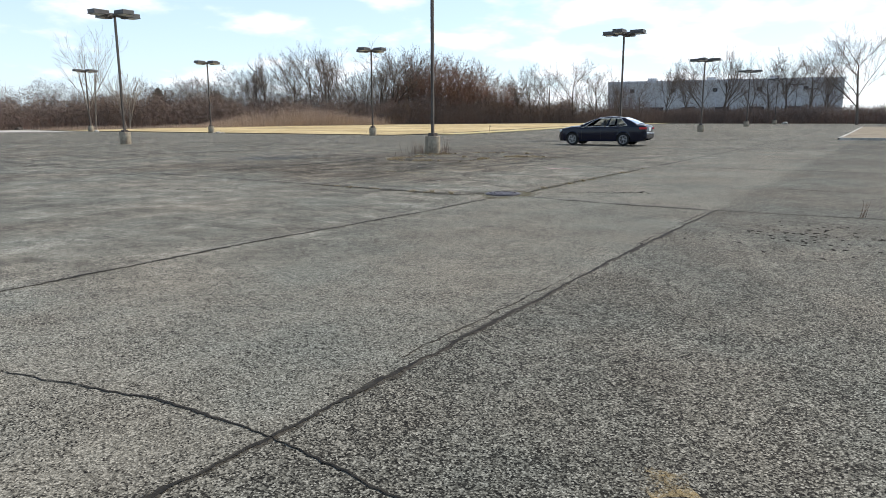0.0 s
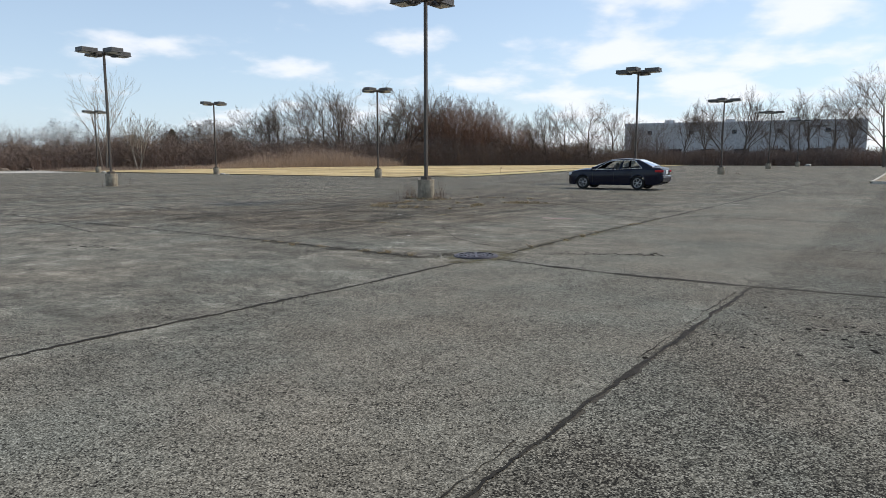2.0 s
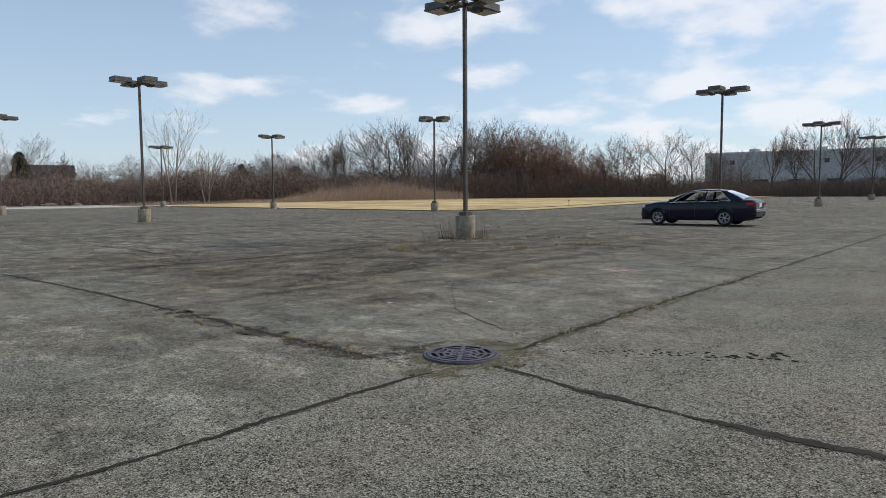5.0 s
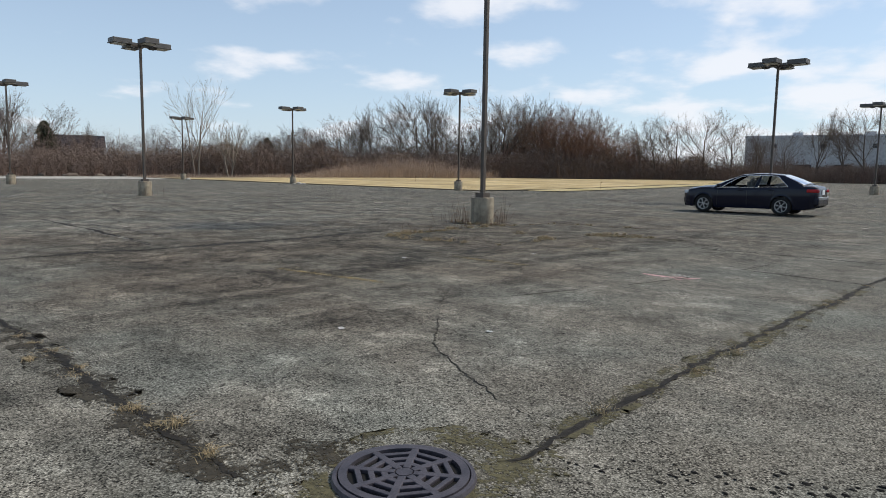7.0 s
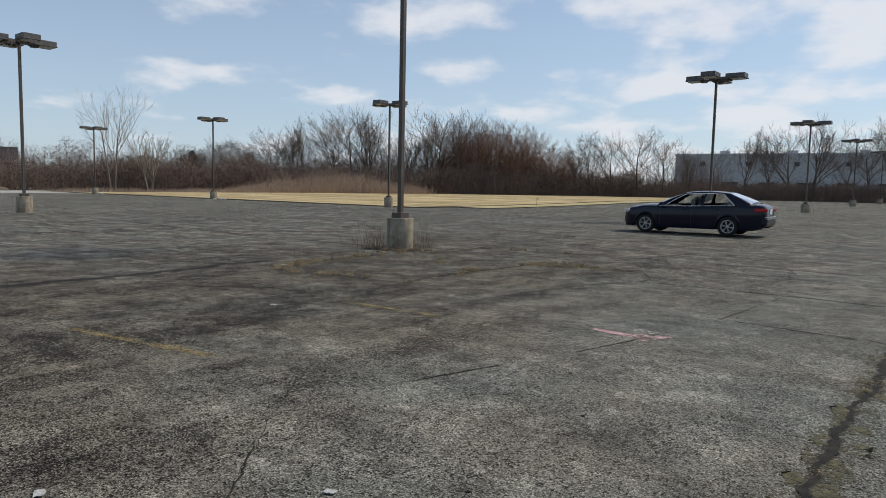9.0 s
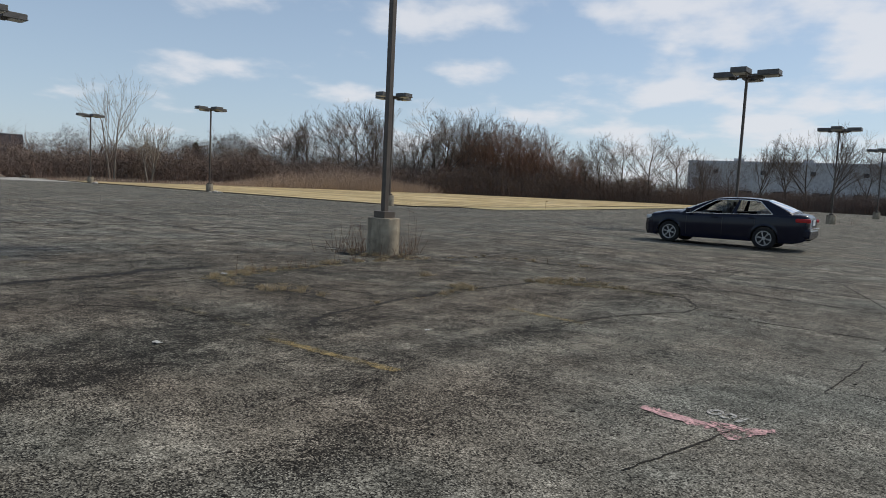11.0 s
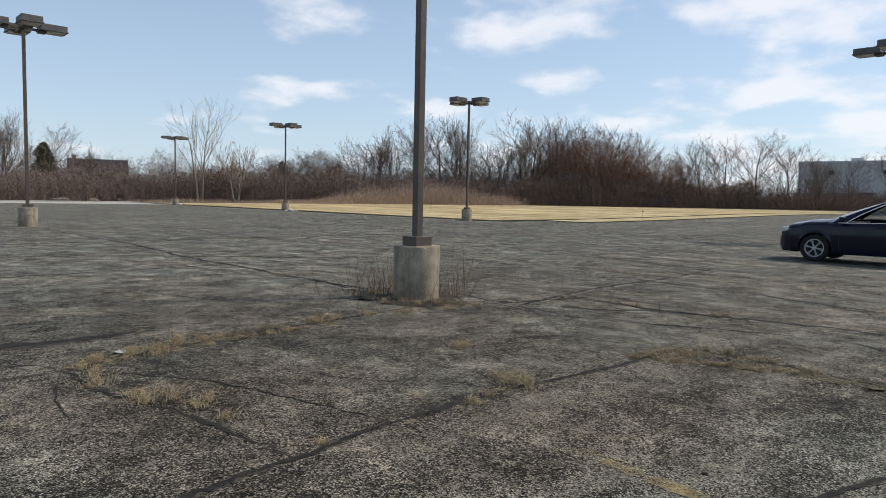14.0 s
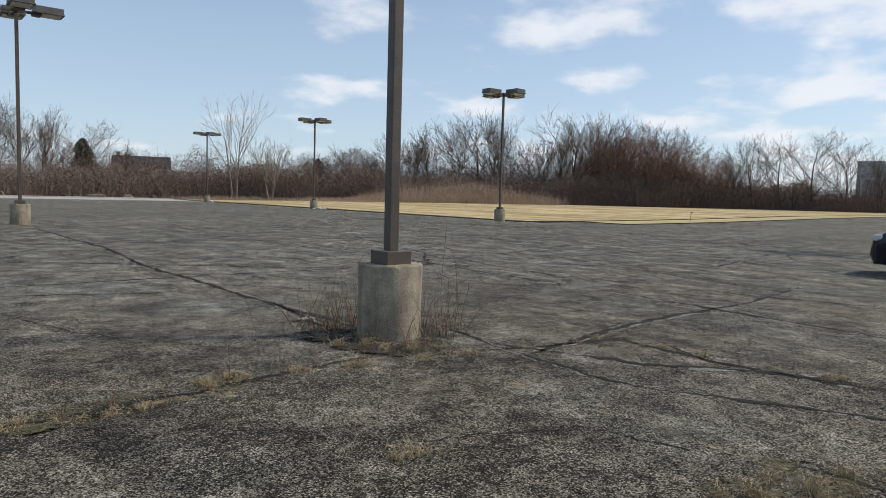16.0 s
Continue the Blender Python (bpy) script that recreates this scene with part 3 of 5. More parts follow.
crack([(-14.4, 14.2), (-14.46, 15.3), (-14.48, 16.2), (-14.5, 17.1), (-14.7, 18.0), (-14.85, 19.3)], 0.07, 0.09)
crack([(-10.51, 17.36), (-10.57, 17.52), (-10.82, 17.8), (-11.02, 18.1), (-11.13, 18.85), (-11.22, 19.5), (-11.26, 20.6), (-11.15, 21.6), (-11.15, 22.9)], 0.02, 0.05)
crack([(-11.15, 22.9), (-10.06, 22.9), (-9.1, 22.75), (-8.7, 22.1)], 0.014, 0.05, 0.8)
crack([(-13.7, 18.4), (-13.0, 18.4), (-12.2, 18.65), (-11.58, 18.76), (-11.2, 18.8)], 0.018, 0.06)
crack([(-13.45, 18.3), (-12.9, 18.15), (-12.4, 18.1)], 0.007, 0.04)
crack([(-9.3, 19.6), (-9.17, 20.35), (-9.05, 20.8), (-8.68, 21.55), (-8.7, 22.05)], 0.016, 0.04)
crack([(-8.53, 21.62), (-7.83, 21.66), (-6.3, 21.7), (-5.2, 21.6)], 0.012, 0.03, 0.6)
crack([(-16, 27.6), (-12.5, 27.3), (-10.6, 26.9), (-8.3, 27.3), (-5.3, 27.4)], 0.02, 0.05, 0.8)
crack([(-14.1, 23.6), (-12.9, 24.1), (-12.1, 24.8), (-10.5, 25.2), (-7.5, 25.3), (-5.3, 25.4)], 0.02, 0.05)
crack([(-13.73, 18.5), (-13.87, 19.0), (-14.05, 19.8), (-14.18, 20.9), (-14.28, 21.6), (-14.4, 22.6)], 0.03, 0.07)
crack([(-14.0, 23.3), (-13.84, 23.8), (-13.63, 24.8), (-12.65, 24.7), (-11.36, 24.9)], 0.022, 0.05)
crack([(-33.7, 23), (-25.8, 23.1), (-22.2, 22.8), (-18.2, 22.85), (-15.4, 22.9)], 0.026, 0.06)
crack([(-30, 26.4), (-27.4, 27.1), (-24, 27.9), (-18, 27.6), (-16, 27.6)], 0.018, 0.06, 0.8)
crack([(-20, 17.4), (-20.2, 22.8), (-20.1, 30), (-20.4, 46)], 0.02, 0.06, 0.8, gaps=0.2)
crack([(-27, 12), (-27.3, 23), (-27.1, 40)], 0.02, 0.06, 0.8, gaps=0.2)
crack([(-36, 34.8), (-24, 34.6), (-16, 34.7), (-5.4, 34.5), (6, 34.5)], 0.03, 0.06, 0.8)
crack([(-60, 34.7), (-36, 34.8)], 0.03, 0.08, 0.8, step=0.3)
crack([(-60, 11.2), (-26, 10.9)], 0.03, 0.08, 0.8, step=0.3)
crack([(-36, 41.5), (-15.5, 41.4), (6, 41.5)], 0.03, 0.06, 0.8, step=0.2)
crack([(-34, 57), (-5.8, 56.8), (10, 57)], 0.035, 0.07, 0.8, step=0.3)
crack([(-15, 46.5), (-15.1, 57)], 0.03, 0.07, 0.8, step=0.3)
crack([(-44, 11), (-44.3, 46)], 0.03, 0.08, 0.8, step=0.3)
# curved tyre skid mark, drawn with the crack builder as a thin dark line
crack([(-7.9, 14.4), (-7.23, 16.7), (-6.8, 18.9), (-6.6, 22.2), (-6.97, 24.3), (-8.0, 27.3)], 0.005, 0.02, 0.2, gaps=0.45)
crack([(-16.6, 10.1), (-15.0, 10.0), (-13.2, 9.6)], 0.014, 0.06, 0.6)
crack([(-12.3, 19.8), (-11.6, 20.5), (-11.2, 20.6)], 0.008, 0.05, 0.4, gaps=0.3)
crack([(-12.6, 21.5), (-12.2, 22.4), (-11.6, 22.6)], 0.009, 0.06, 0.4, gaps=0.3)
crack([(-12.9, 16.4), (-12.1, 17.1), (-11.3, 17.2)], 0.008, 0.06, 0.4, gaps=0.2)
crack([(-18, 20.2), (-16.6, 20.6), (-15.2, 21.6)], 0.01, 0.08, 0.5, gaps=0.3)

crack([(-15.2, 23.76), (-14.05, 23.5), (-13.0, 23.45), (-12.4, 23.5), (-11.62, 23.96), (-10.7, 24.35)], 0.016, 0.05, 0.8)
crack([(-13.65, 23.5), (-13.95, 25.0), (-14.05, 26.2), (-14.1, 28.5), (-14.5, 31.0)], 0.02, 0.05, 0.8)
crack([(-10.17, 24.42), (-9.45, 24.17), (-7.94, 23.87), (-5.4, 23.7)], 0.014, 0.05, 0.6)
crack([(-12.61, 26.91), (-10.94, 26.87), (-10.35, 26.43)], 0.013, 0.05, 0.6)
crack([(-13.48, 25.07), (-12.65, 24.66)], 0.012, 0.04, 0.6)
crack([(-19.3, 20.35), (-18.8, 21.8), (-18.7, 22.5)], 0.014, 0.06, 0.6)
crack([(-14.12, 18.15), (-12.79, 19.07), (-11.82, 19.38), (-11.2, 19.5)], 0.007, 0.06, 0.5, gaps=0.3)
crack([(-6.62, 19.17), (-5.9, 19.1), (-5.21, 19.02)], 0.007, 0.04, 0.4)
crack([(-15.1, 10.1), (-14.9, 10.9), (-14.5, 11.7)], 0.016, 0.06, 0.7)
crack([(-13.81, 16.34), (-13.7, 17.14), (-13.5, 17.3), (-13.66, 18.27)], 0.012, 0.05, 0.6)
crack([(-1.06, 14.83), (0.6, 14.68), (4, 14.6)], 0.008, 0.03, 0.4)
crack([(-17.36, 22.91), (-15.82, 22.67), (-15.24, 22.78)], 0.018, 0.05, 0.8)

# smaller cracks that craze the bays
rb = random.Random(23)
for k in range(150):
    x, y = rb.uniform(-46, -6.5), rb.uniform(12.5, 62)
    a = rb.choice((0, 0, 90)) + rb.gauss(0, 9)
    n, pts = rb.randrange(2, 5), [(x, y)]
    for _ in range(n):
        a += rb.gauss(0, 14)
        l = rb.uniform(0.8, 3.2) * (1 + y / 50)
        x, y = x + l * math.cos(radians(a)), y + l * math.sin(radians(a))
        pts.append((x, y))
    near = pts[0][1] < 27 and pts[0][0] > -21
    if near:
        continue
    crack(pts, 0.016, 0.12, 0.5, 0.12, gaps=0.3)
for k in range(40):
    x, y = rb.uniform(-24, -15.8), rb.uniform(17, 33)
    a = rb.choice((0, 0, 90)) + rb.gauss(0, 14)
    pts = [(x, y)]
    for _ in range(rb.randrange(2, 4)):
        a += rb.gauss(0, 22)
        l = rb.uniform(0.35, 1.1)
        x, y = x + l * math.cos(radians(a)), y + l * math.sin(radians(a))
        pts.append((x, y))
    crack(pts, 0.0035 + 0.00035 * (y - 16), 0.07, 0.5, 0.06, gaps=0.4)

# ---- plants built from sticks ----


def sticks(a, b, ra, rb, sides=3):
    """Tapered prisms from the points a to the points b (arrays), as verts and faces."""
    a, b = np.asarray(a, float), np.asarray(b, float)
    d = b - a
    d /= np.linalg.norm(d, axis=1)[:, None] + 1e-9
    ref = np.where(np.abs(d[:, 2:3]) > 0.9, np.array([[1.0, 0, 0]]), np.array([[0, 0, 1.0]]))
    u = np.cross(d, ref)
    u /= np.linalg.norm(u, axis=1)[:, None] + 1e-9
    v = np.cross(d, u)
    rows = []
    for base, rad in ((a, np.asarray(ra)), (b, np.asarray(rb))):
        for k in range(sides):
            t = 2 * math.pi * k / sides
            rows.append(base + (u * math.cos(t) + v * math.sin(t)) * rad[:, None])
    n = len(a)
    verts = np.stack(rows, 1).reshape(-1, 3)
    idx = np.arange(n)[:, None] * (2 * sides)
    faces = np.concatenate([idx + np.array([[k, (k + 1) % sides, sides + (k + 1) % sides, sides + k]]) for k in range(sides)], 0)
    return verts, faces


def thorns(a, b, ra):
    """Twig tips: three-sided points from a to b."""
    v, _ = sticks(a, b, ra, ra, 3)
    n = len(a)
    v = v.reshape(n, 6, 3)
    v = np.concatenate([v[:, :3], np.asarray(b, float)[:, None, :]], 1).reshape(-1, 3)
    idx = np.arange(n)[:, None] * 4
    return v, np.concatenate([idx + np.array([[k, (k + 1) % 3, 3]]) for k in range(3)], 0)


def stick_mesh(name, a, b, ra, rb, mat, sides=3, tips=()):
    v, f = sticks(a, b, ra, rb, sides)
    v, f = v.tolist(), f.tolist()
    if len(tips):
        tv, tf = thorns([t[0] for t in tips], [t[1] for t in tips], np.array([t[2] for t in tips]))
        f += (tf + len(v)).tolist()
        v += tv.tolist()
    return data_mesh(name, v, f, mat)


def grow_tree(seed, h, spread, stems=1, fork=0.28, upright=0.5, dense=1.0):
    """Branch segments of a bare tree: thick ones (trunk and limbs) and thin ones (twigs)."""
    rn = random.Random(seed)
    thick, thin, tips = [], [], []

    def limb(p, d, length, r, level):
        n = (6, 5, 4, 3, 1)[level]
        for i in range(n):
            bend = Vector((rn.gauss(0, 1), rn.gauss(0, 1), rn.gauss(0, 0.5))) * (0.06, 0.13, 0.17, 0.2, 0.25)[level]
            d = (d + bend + Vector((0, 0, 0.07 * upright))).normalized()
            q = p + d * (length / n)
            r2 = r * 0.86
            (thick if level < 2 else thin if level < 4 else tips).append((p.copy(), q.copy(), r, r2))
            if level < 4 and (i + 1) / n > (0.2 if level == 0 else 0.15):
                for _ in range(2 if rn.random() < (0.9, 0.8, 0.6, 0.75)[level] * dense else 1):
                    ang = rn.uniform(0, 2 * math.pi)
                    side = Vector((math.cos(ang), math.sin(ang), 0.15))
                    side = (side - d * side.dot(d)).normalized()
                    k = (0.9, 0.75, 0.7, 0.65)[level] * spread
                    cd = (d * (0.8 + 0.3 * upright) + side * k + Vector((0, 0, 0.12 * upright))).normalized()
                    cl = length * rn.uniform(0.5, 0.75) * (1 - 0.4 * i / n) * (1.35, 0.95, 0.85, 0.7)[level]
                    limb(q, cd, cl, max(r2 * rn.uniform(0.42, 0.6), 0.011 if level < 3 else 0.008), level + 1)
            p, r = q, r2

    for s in range(stems):
        lean = Vector((rn.gauss(0, 0.22), rn.gauss(0, 0.22), 1)) if stems > 1 else Vector((rn.gauss(0, 0.06), rn.gauss(0, 0.06), 1))
        limb(Vector((rn.gauss(0, 0.25) * (stems > 1), rn.gauss(0, 0.25) * (stems > 1), -0.2)), lean.normalized(), h * 0.5, h * 0.013 + 0.03, 0)
    top = max(q.z for _, q, _, _ in thick + thin + tips)
    k = h / top
    return [[(p * k, q * k, a, b) for p, q, a, b in segs] for segs in (thick, thin, tips)]


def bare_tree(seed, h, spread, bark, twig, **kw):
    thick, thin, tips = grow_tree(seed, h, spread, **kw)
    root = new("bare_tree")
    for name, segs, mat, sides in (("trunk", thick, bark, 5), ("crown", thin, twig, 3)):
        me = stick_mesh(name, [s[0] for s in segs], [s[1] for s in segs], [s[2] for s in segs], [s[3] for s in segs], mat, sides, tips if name == "crown" else ())
        ob = new(name, me)
        ob.parent = root
    return root


def plant_tree(proto, x, y, h, h0, turn):
    k = h / h0
    return copy_thing(proto, pose(x, y, height(x, y) - 0.15, 0, 0, turn) @ Matrix.Diagonal((k, k, k, 1)))


rt = random.Random(11)
protos = [bare_tree(21, 12, 0.95, M_BARK, M_TWIG, upright=0.5), bare_tree(22, 12, 0.75, M_BARK, M_TWIG, upright=0.8),
          bare_tree(23, 12, 1.05, M_BARK, M_TWIG, upright=0.45), bare_tree(24, 12, 0.7, M_BARK, M_TWIG, stems=2, upright=0.8, dense=0.6)]
homes = ((-92, 92, 14.0), (-118, 35, 12.8), (-50.4, 121.4, 12.3), (-81, 103, 13.2))
for p, (x, y, h) in zip(protos, homes):
    tagged(p, "leafless grey-brown deciduous tree with fine twigs in the thicket", "tree", "bare trees of the wood edge")
    p.matrix_basis = pose(x, y, height(x, y) - 0.15, 0, 0, rt.uniform(0, 360)) @ Matrix.Diagonal((h / 12, h / 12, h / 12, 1))
TREES = ((-119, 33, 12.5), (-120, 38, 12), (-117, 25, 12), (-113, 58, 6), (-111, 66, 6.2), (-107, 70, 6.6), (-100, 79, 7.6), (-119, 29, 12), (-117, 43, 11.2), (-116, 47, 8), (-121, 22, 12), (-122, 12, 11), (-120, 2, 12), (-110, 61, 6.2),
         (-106, 72, 6.8), (-105, 75, 6.6), (-103, 77.2, 8.4), (-101, 81, 7.4), (-99, 83.6, 10.8), (-97, 86, 11.2), (-95.7, 88, 12.6), (-90, 94, 13.5),
         (-88.6, 96, 14.2), (-87, 97.5, 12), (-85, 99.5, 11), (-83.5, 101, 11.5), (-79, 104.5, 13.6), (-76.7, 106.5, 14), (-75, 108, 13),
         (-57.3, 118.4, 11.3), (-60, 118, 8.5), (-54, 120, 10), (-46.7, 123, 9.5), (-43, 124.5, 8), (-39, 126, 8.5),
         (-34.6, 126, 11), (-31, 127, 10.2), (-28, 127, 10.8), (-24.8, 128, 12.4), (-21, 128.5, 9.5), (-17.8, 129, 11.7), (-15.4, 129.5, 12), (-12.3, 129.5, 11.6),
         (-9.5, 130, 9), (3, 131, 11), (9, 130, 12), (16, 131, 11), (25, 130, 12))
for i, (x, y, h) in enumerate(TREES):
    plant_tree(protos[(i * 3 + (i // 4)) % 4], x, y, h, 12, rt.uniform(0, 360))
big = plant_tree(protos[0], -4.2, 112, 12.6, 12, 40)
tagged(big, "large spreading leafless tree standing at the edge of the lot", "tree")
pale = bare_tree(47, 13.4, 0.8, M_PALEBARK, M_PALETWIG, stems=2, upright=0.8, dense=0.12)
tagged(pale, "tall pale-barked leafless tree catching the sun", "tree")
pale.matrix_basis = pose(-98.2, 56.6, -0.1, 0, 0, 70) @ Matrix.Diagonal((0.74, 0.74, 1.14, 1))
pale2 = bare_tree(43, 9.2, 0.5, M_PALEBARK, M_PALETWIG, stems=3, upright=0.5, dense=0.35)
tagged(pale2, "slender leaning cluster of pale-barked saplings", "tree")
pale2.matrix_basis = pose(-97, 61, 0, 0, 0, 10)
willow = bare_tree(31, 12, 0.8, M_WILLOW, M_WILLOW, stems=2, upright=0.6, dense=0.7)
tagged(willow, "dense rust-brown multi-stemmed willow without leaves", "tree", "rusty willows of the wood edge")
willow.matrix_basis = pose(-71.8, 110, 0.7) @ Matrix.Diagonal((1.04, 1.04, 1.04, 1))
willow2 = bare_tree(36, 12, 0.95, M_WILLOW, M_WILLOW, upright=0.6, dense=0.9)
tagged(willow2, "rounded rust-brown leafless tree in the thicket", "tree", "rusty willows of the wood edge")
willow2.matrix_basis = pose(-77, 108.5, 0.6) @ Matrix.Diagonal((1.1, 1.1, 1.1, 1))
for i, (x, y, h) in enumerate(((-74.5, 108, 13), (-73, 111, 12.6), (-70, 110.5, 12.4), (-68.3, 112.3, 12.2), (-67, 113, 11.6), (-65.5, 114, 10.8), (-63.4, 115.2, 9.4), (-61.5, 116.3, 8), (-72.5, 108, 10.5), (-69, 110, 9.5), (-66.5, 112, 9))):
    plant_tree(willow if i % 3 == 0 else willow2, x, y, h, 12, rt.uniform(0, 360))

# ---- thicket, reeds and far wood ----
EDGE = ((-101, -60), (-101, 44), (-99, 62), (-89, 79), (-73, 101), (-57, 117), (-40, 124), (0, 126), (70, 127))


def edge_point(s):
    """A point and the outward normal at the fraction s along the wood's edge."""
    lens = [math.dist(a, b) for a, b in zip(EDGE, EDGE[1:])]
    d = s * sum(lens)
    for (a, b), l in zip(zip(EDGE, EDGE[1:]), lens):
        if d <= l or b == EDGE[-1]:
            k = min(d / l, 1)
            t = ((b[0] - a[0]) / l, (b[1] - a[1]) / l)
            return a[0] + (b[0] - a[0]) * k, a[1] + (b[1] - a[1]) * k, -t[1], t[0]
        d -= l


def edge_round(s):
    """The same with the normal eased round the corners."""
    x, y, _, _ = edge_point(s)
    n = Vector((0, 0))
    for o in (-0.045, -0.03, -0.015, 0, 0.015, 0.03, 0.045):
        q = edge_point(min(max(s + o, 0), 1))
        n += Vector(q[2:])
    n.normalize()
    return x, y, n.x, n.y


def thicket(name, n, lo, hi, depth0, depth1, tall, mat, seed, r0=0.02, twigs=3, lean=0.18, spread=1.2):
    rng = np.random.default_rng(seed)
    A, B, R0, R1, tips = [], [], [], [], []
    for s in rng.uniform(lo, hi, n):
        x, y, nx, ny = edge_round(s)
        d = depth0 + (depth1 - depth0) * rng.random()
        x, y = x + nx * d + rng.normal(0, spread), y + ny * d + rng.normal(0, spread)
        wave = 0.78 + 0.35 * noise.noise((x * 0.11, y * 0.11, seed)) + 0.2 * noise.noise((x * 0.4, y * 0.4, seed))
        h = tall(s) * wave * rng.uniform(0.55, 1.1)
        z = height(x, y) - 0.15
        tip = np.array((x + rng.normal(0, lean) * h, y + rng.normal(0, lean) * h, z + h))
        base = np.array((x, y, z))
        mid = base * 0.45 + tip * 0.55 + rng.normal(0, 0.07, 3) * h
        r = r0 * rng.uniform(0.6, 1.5)
        A += [base, mid]; B += [mid, tip]; R0 += [r, r * 0.7]; R1 += [r * 0.7, r * 0.3]
        for _ in range(twigs):
            k = rng.uniform(0.2, 0.95)
            p = base + (mid - base) * (k / 0.55) if k < 0.55 else mid + (tip - mid) * ((k - 0.55) / 0.45)
            tips.append((p, p + np.array((rng.normal(0, 0.25), rng.normal(0, 0.25), rng.uniform(0.1, 0.45))) * h * 0.6, r * 0.6))
    return new(name, stick_mesh(name, A, B, np.array(R0), np.array(R1), mat, 3, tips))


def tall_main(s):
    if s < 0.29:
        return 3.1
    if s < 0.36:
        return 3.0 if s < 0.345 else 4.0
    if s < 0.62:
        return 5.6
    return 3.8 if s < 0.68 else 3.2


th = thicket("thicket", 24000, 0.0, 1.0, 0.0, 15.0, tall_main, M_THICKET, 3, r0=0.017, twigs=3, lean=0.26)
tagged(th, "dense leafless brown thicket along the edge of the lot", "thicket", kind="stuff")
th = thicket("thicket", 3200, 0.30, 0.66, 9.0, 19.0, lambda s: 7.6, M_THICKET, 4, r0=0.024, twigs=5)
tagged(th, "taller leafless brown saplings behind the thicket", "thicket", kind="stuff")
th = thicket("thicket", 2200, 0.60, 0.72, 0.5, 9.0, lambda s: 3.6, M_THICKET, 14, r0=0.02, lean=0.26)
tagged(th, "dense leafless brown brush before the warehouse", "thicket", kind="stuff")
th = thicket("thicket", 4200, 0.22, 0.37, 0.0, 8.0, lambda s: 2.9, M_THICKET, 15, r0=0.018, twigs=3, lean=0.26)
tagged(th, "dense low brown brush along the far edge of the lot", "thicket", kind="stuff")
th = thicket("thicket", 3600, 0.0, 1.0, 0.0, 2.5, lambda s: 2.4, M_WILLOW, 5, r0=0.022)
tagged(th, "low reddish-brown brush at the foot of the thicket", "thicket", kind="stuff")
rd = thicket("reed_bed", 7000, 0.40, 0.508, -8.0, 0.5, lambda s: 0.9 + 3.2 * min(1.0, max(0.0, (s - 0.415) / 0.05), max(0.0, (0.512 - s) / 0.03)), M_REED, 6, r0=0.014, twigs=2, lean=0.16, spread=1.3)
tagged(rd, "tall dry tan reeds in front of the thicket", "reeds", kind="stuff")


def brush(n, lo, hi, depth, tall, mat, seed, depth0=0.3):
    """Fine tangled twigs that fill the space between the stems."""
    rng = np.random.default_rng(seed)
    spots = np.array([edge_round(v) for v in np.linspace(lo, hi, 600)])
    place = rng.integers(0, 600, n)
    pick = spots[place]
    d = rng.uniform(depth0, depth, n)
    x = pick[:, 0] + pick[:, 2] * d + rng.normal(0, 0.5, n)
    y = pick[:, 1] + pick[:, 3] * d + rng.normal(0, 0.5, n)
    rise = tall if callable(tall) else lambda v: tall
    top = np.array([rise(v) * (0.8 + 0.45 * noise.noise((a * 0.13, b * 0.13, seed)) + 0.3 * noise.noise((a * 0.5, b * 0.5, seed))) for a, b, v in zip(x, y, lo + (hi - lo) * place / 599)])
    u = rng.random(n)
    z = np.array([height(a, b) for a, b in zip(x, y)]) + top * u ** 1.15
    long = rng.uniform(0.5, 1.15, n)[:, None]
    way = np.stack([rng.normal(0, 0.6, n), rng.normal(0, 0.6, n), rng.uniform(-0.1, 1.0, n)], 1)
    way /= np.linalg.norm(way, axis=1)[:, None]
    side = np.cross(way, rng.normal(0, 1, (n, 3)))
    side *= rng.uniform(0.012, 0.026, n)[:, None] / (np.linalg.norm(side, axis=1)[:, None] + 1e-9)
    base = np.stack([x, y, z], 1) - way * long * 0.5
    verts = np.stack([base - side, base + side, base + way * long], 1).reshape(-1, 3)
    faces = np.arange(3 * n).reshape(-1, 3)
    ob = new("thicket", data_mesh("thicket", verts.tolist(), faces.tolist(), mat))
    return tagged(ob, "tangled fine brown twigs filling the thicket", "thicket", kind="stuff")


brush(40000, 0.10, 0.25, 9.0, 3.6, M_BRUSH, 60)
brush(74000, 0.24, 0.38, 9.0, 4.2, M_BRUSH, 61)
brush(60000, 0.18, 0.42, 17.0, 6.6, M_THICKET, 66, 8.0)
brush(150000, 0.36, 0.625, 10.0, 5.0, M_BRUSH, 62)
brush(70000, 0.40, 0.60, 18.0, 8.6, M_TWIG, 64, 9.0)
brush(72000, 0.515, 0.604, 12.0, lambda v: 9.8 * smoothstep(0.50, 0.535, v) * (1 - 0.62 * smoothstep(0.55, 0.606, v)), M_WILLOW, 65, 4.0)
brush(64000, 0.61, 0.80, 8.0, 2.9, M_BRUSH, 63)
rd = thicket("reed_bed", 2200, 0.34, 0.42, -4.0, 0.5, lambda s: 0.9, M_REED, 7, r0=0.02, twigs=1, lean=0.12)
tagged(rd, "low dry tan grass at the foot of the thicket", "reeds", kind="stuff")
fw = thicket("far_wood", 4500, 0.0, 1.0, 28.0, 60.0, lambda s: 2.8 if s < 0.4 else 4.6, M_THICKET, 8, r0=0.06, twigs=2)
tagged(fw, "hazy far wood behind the thicket", "wood", kind="stuff")


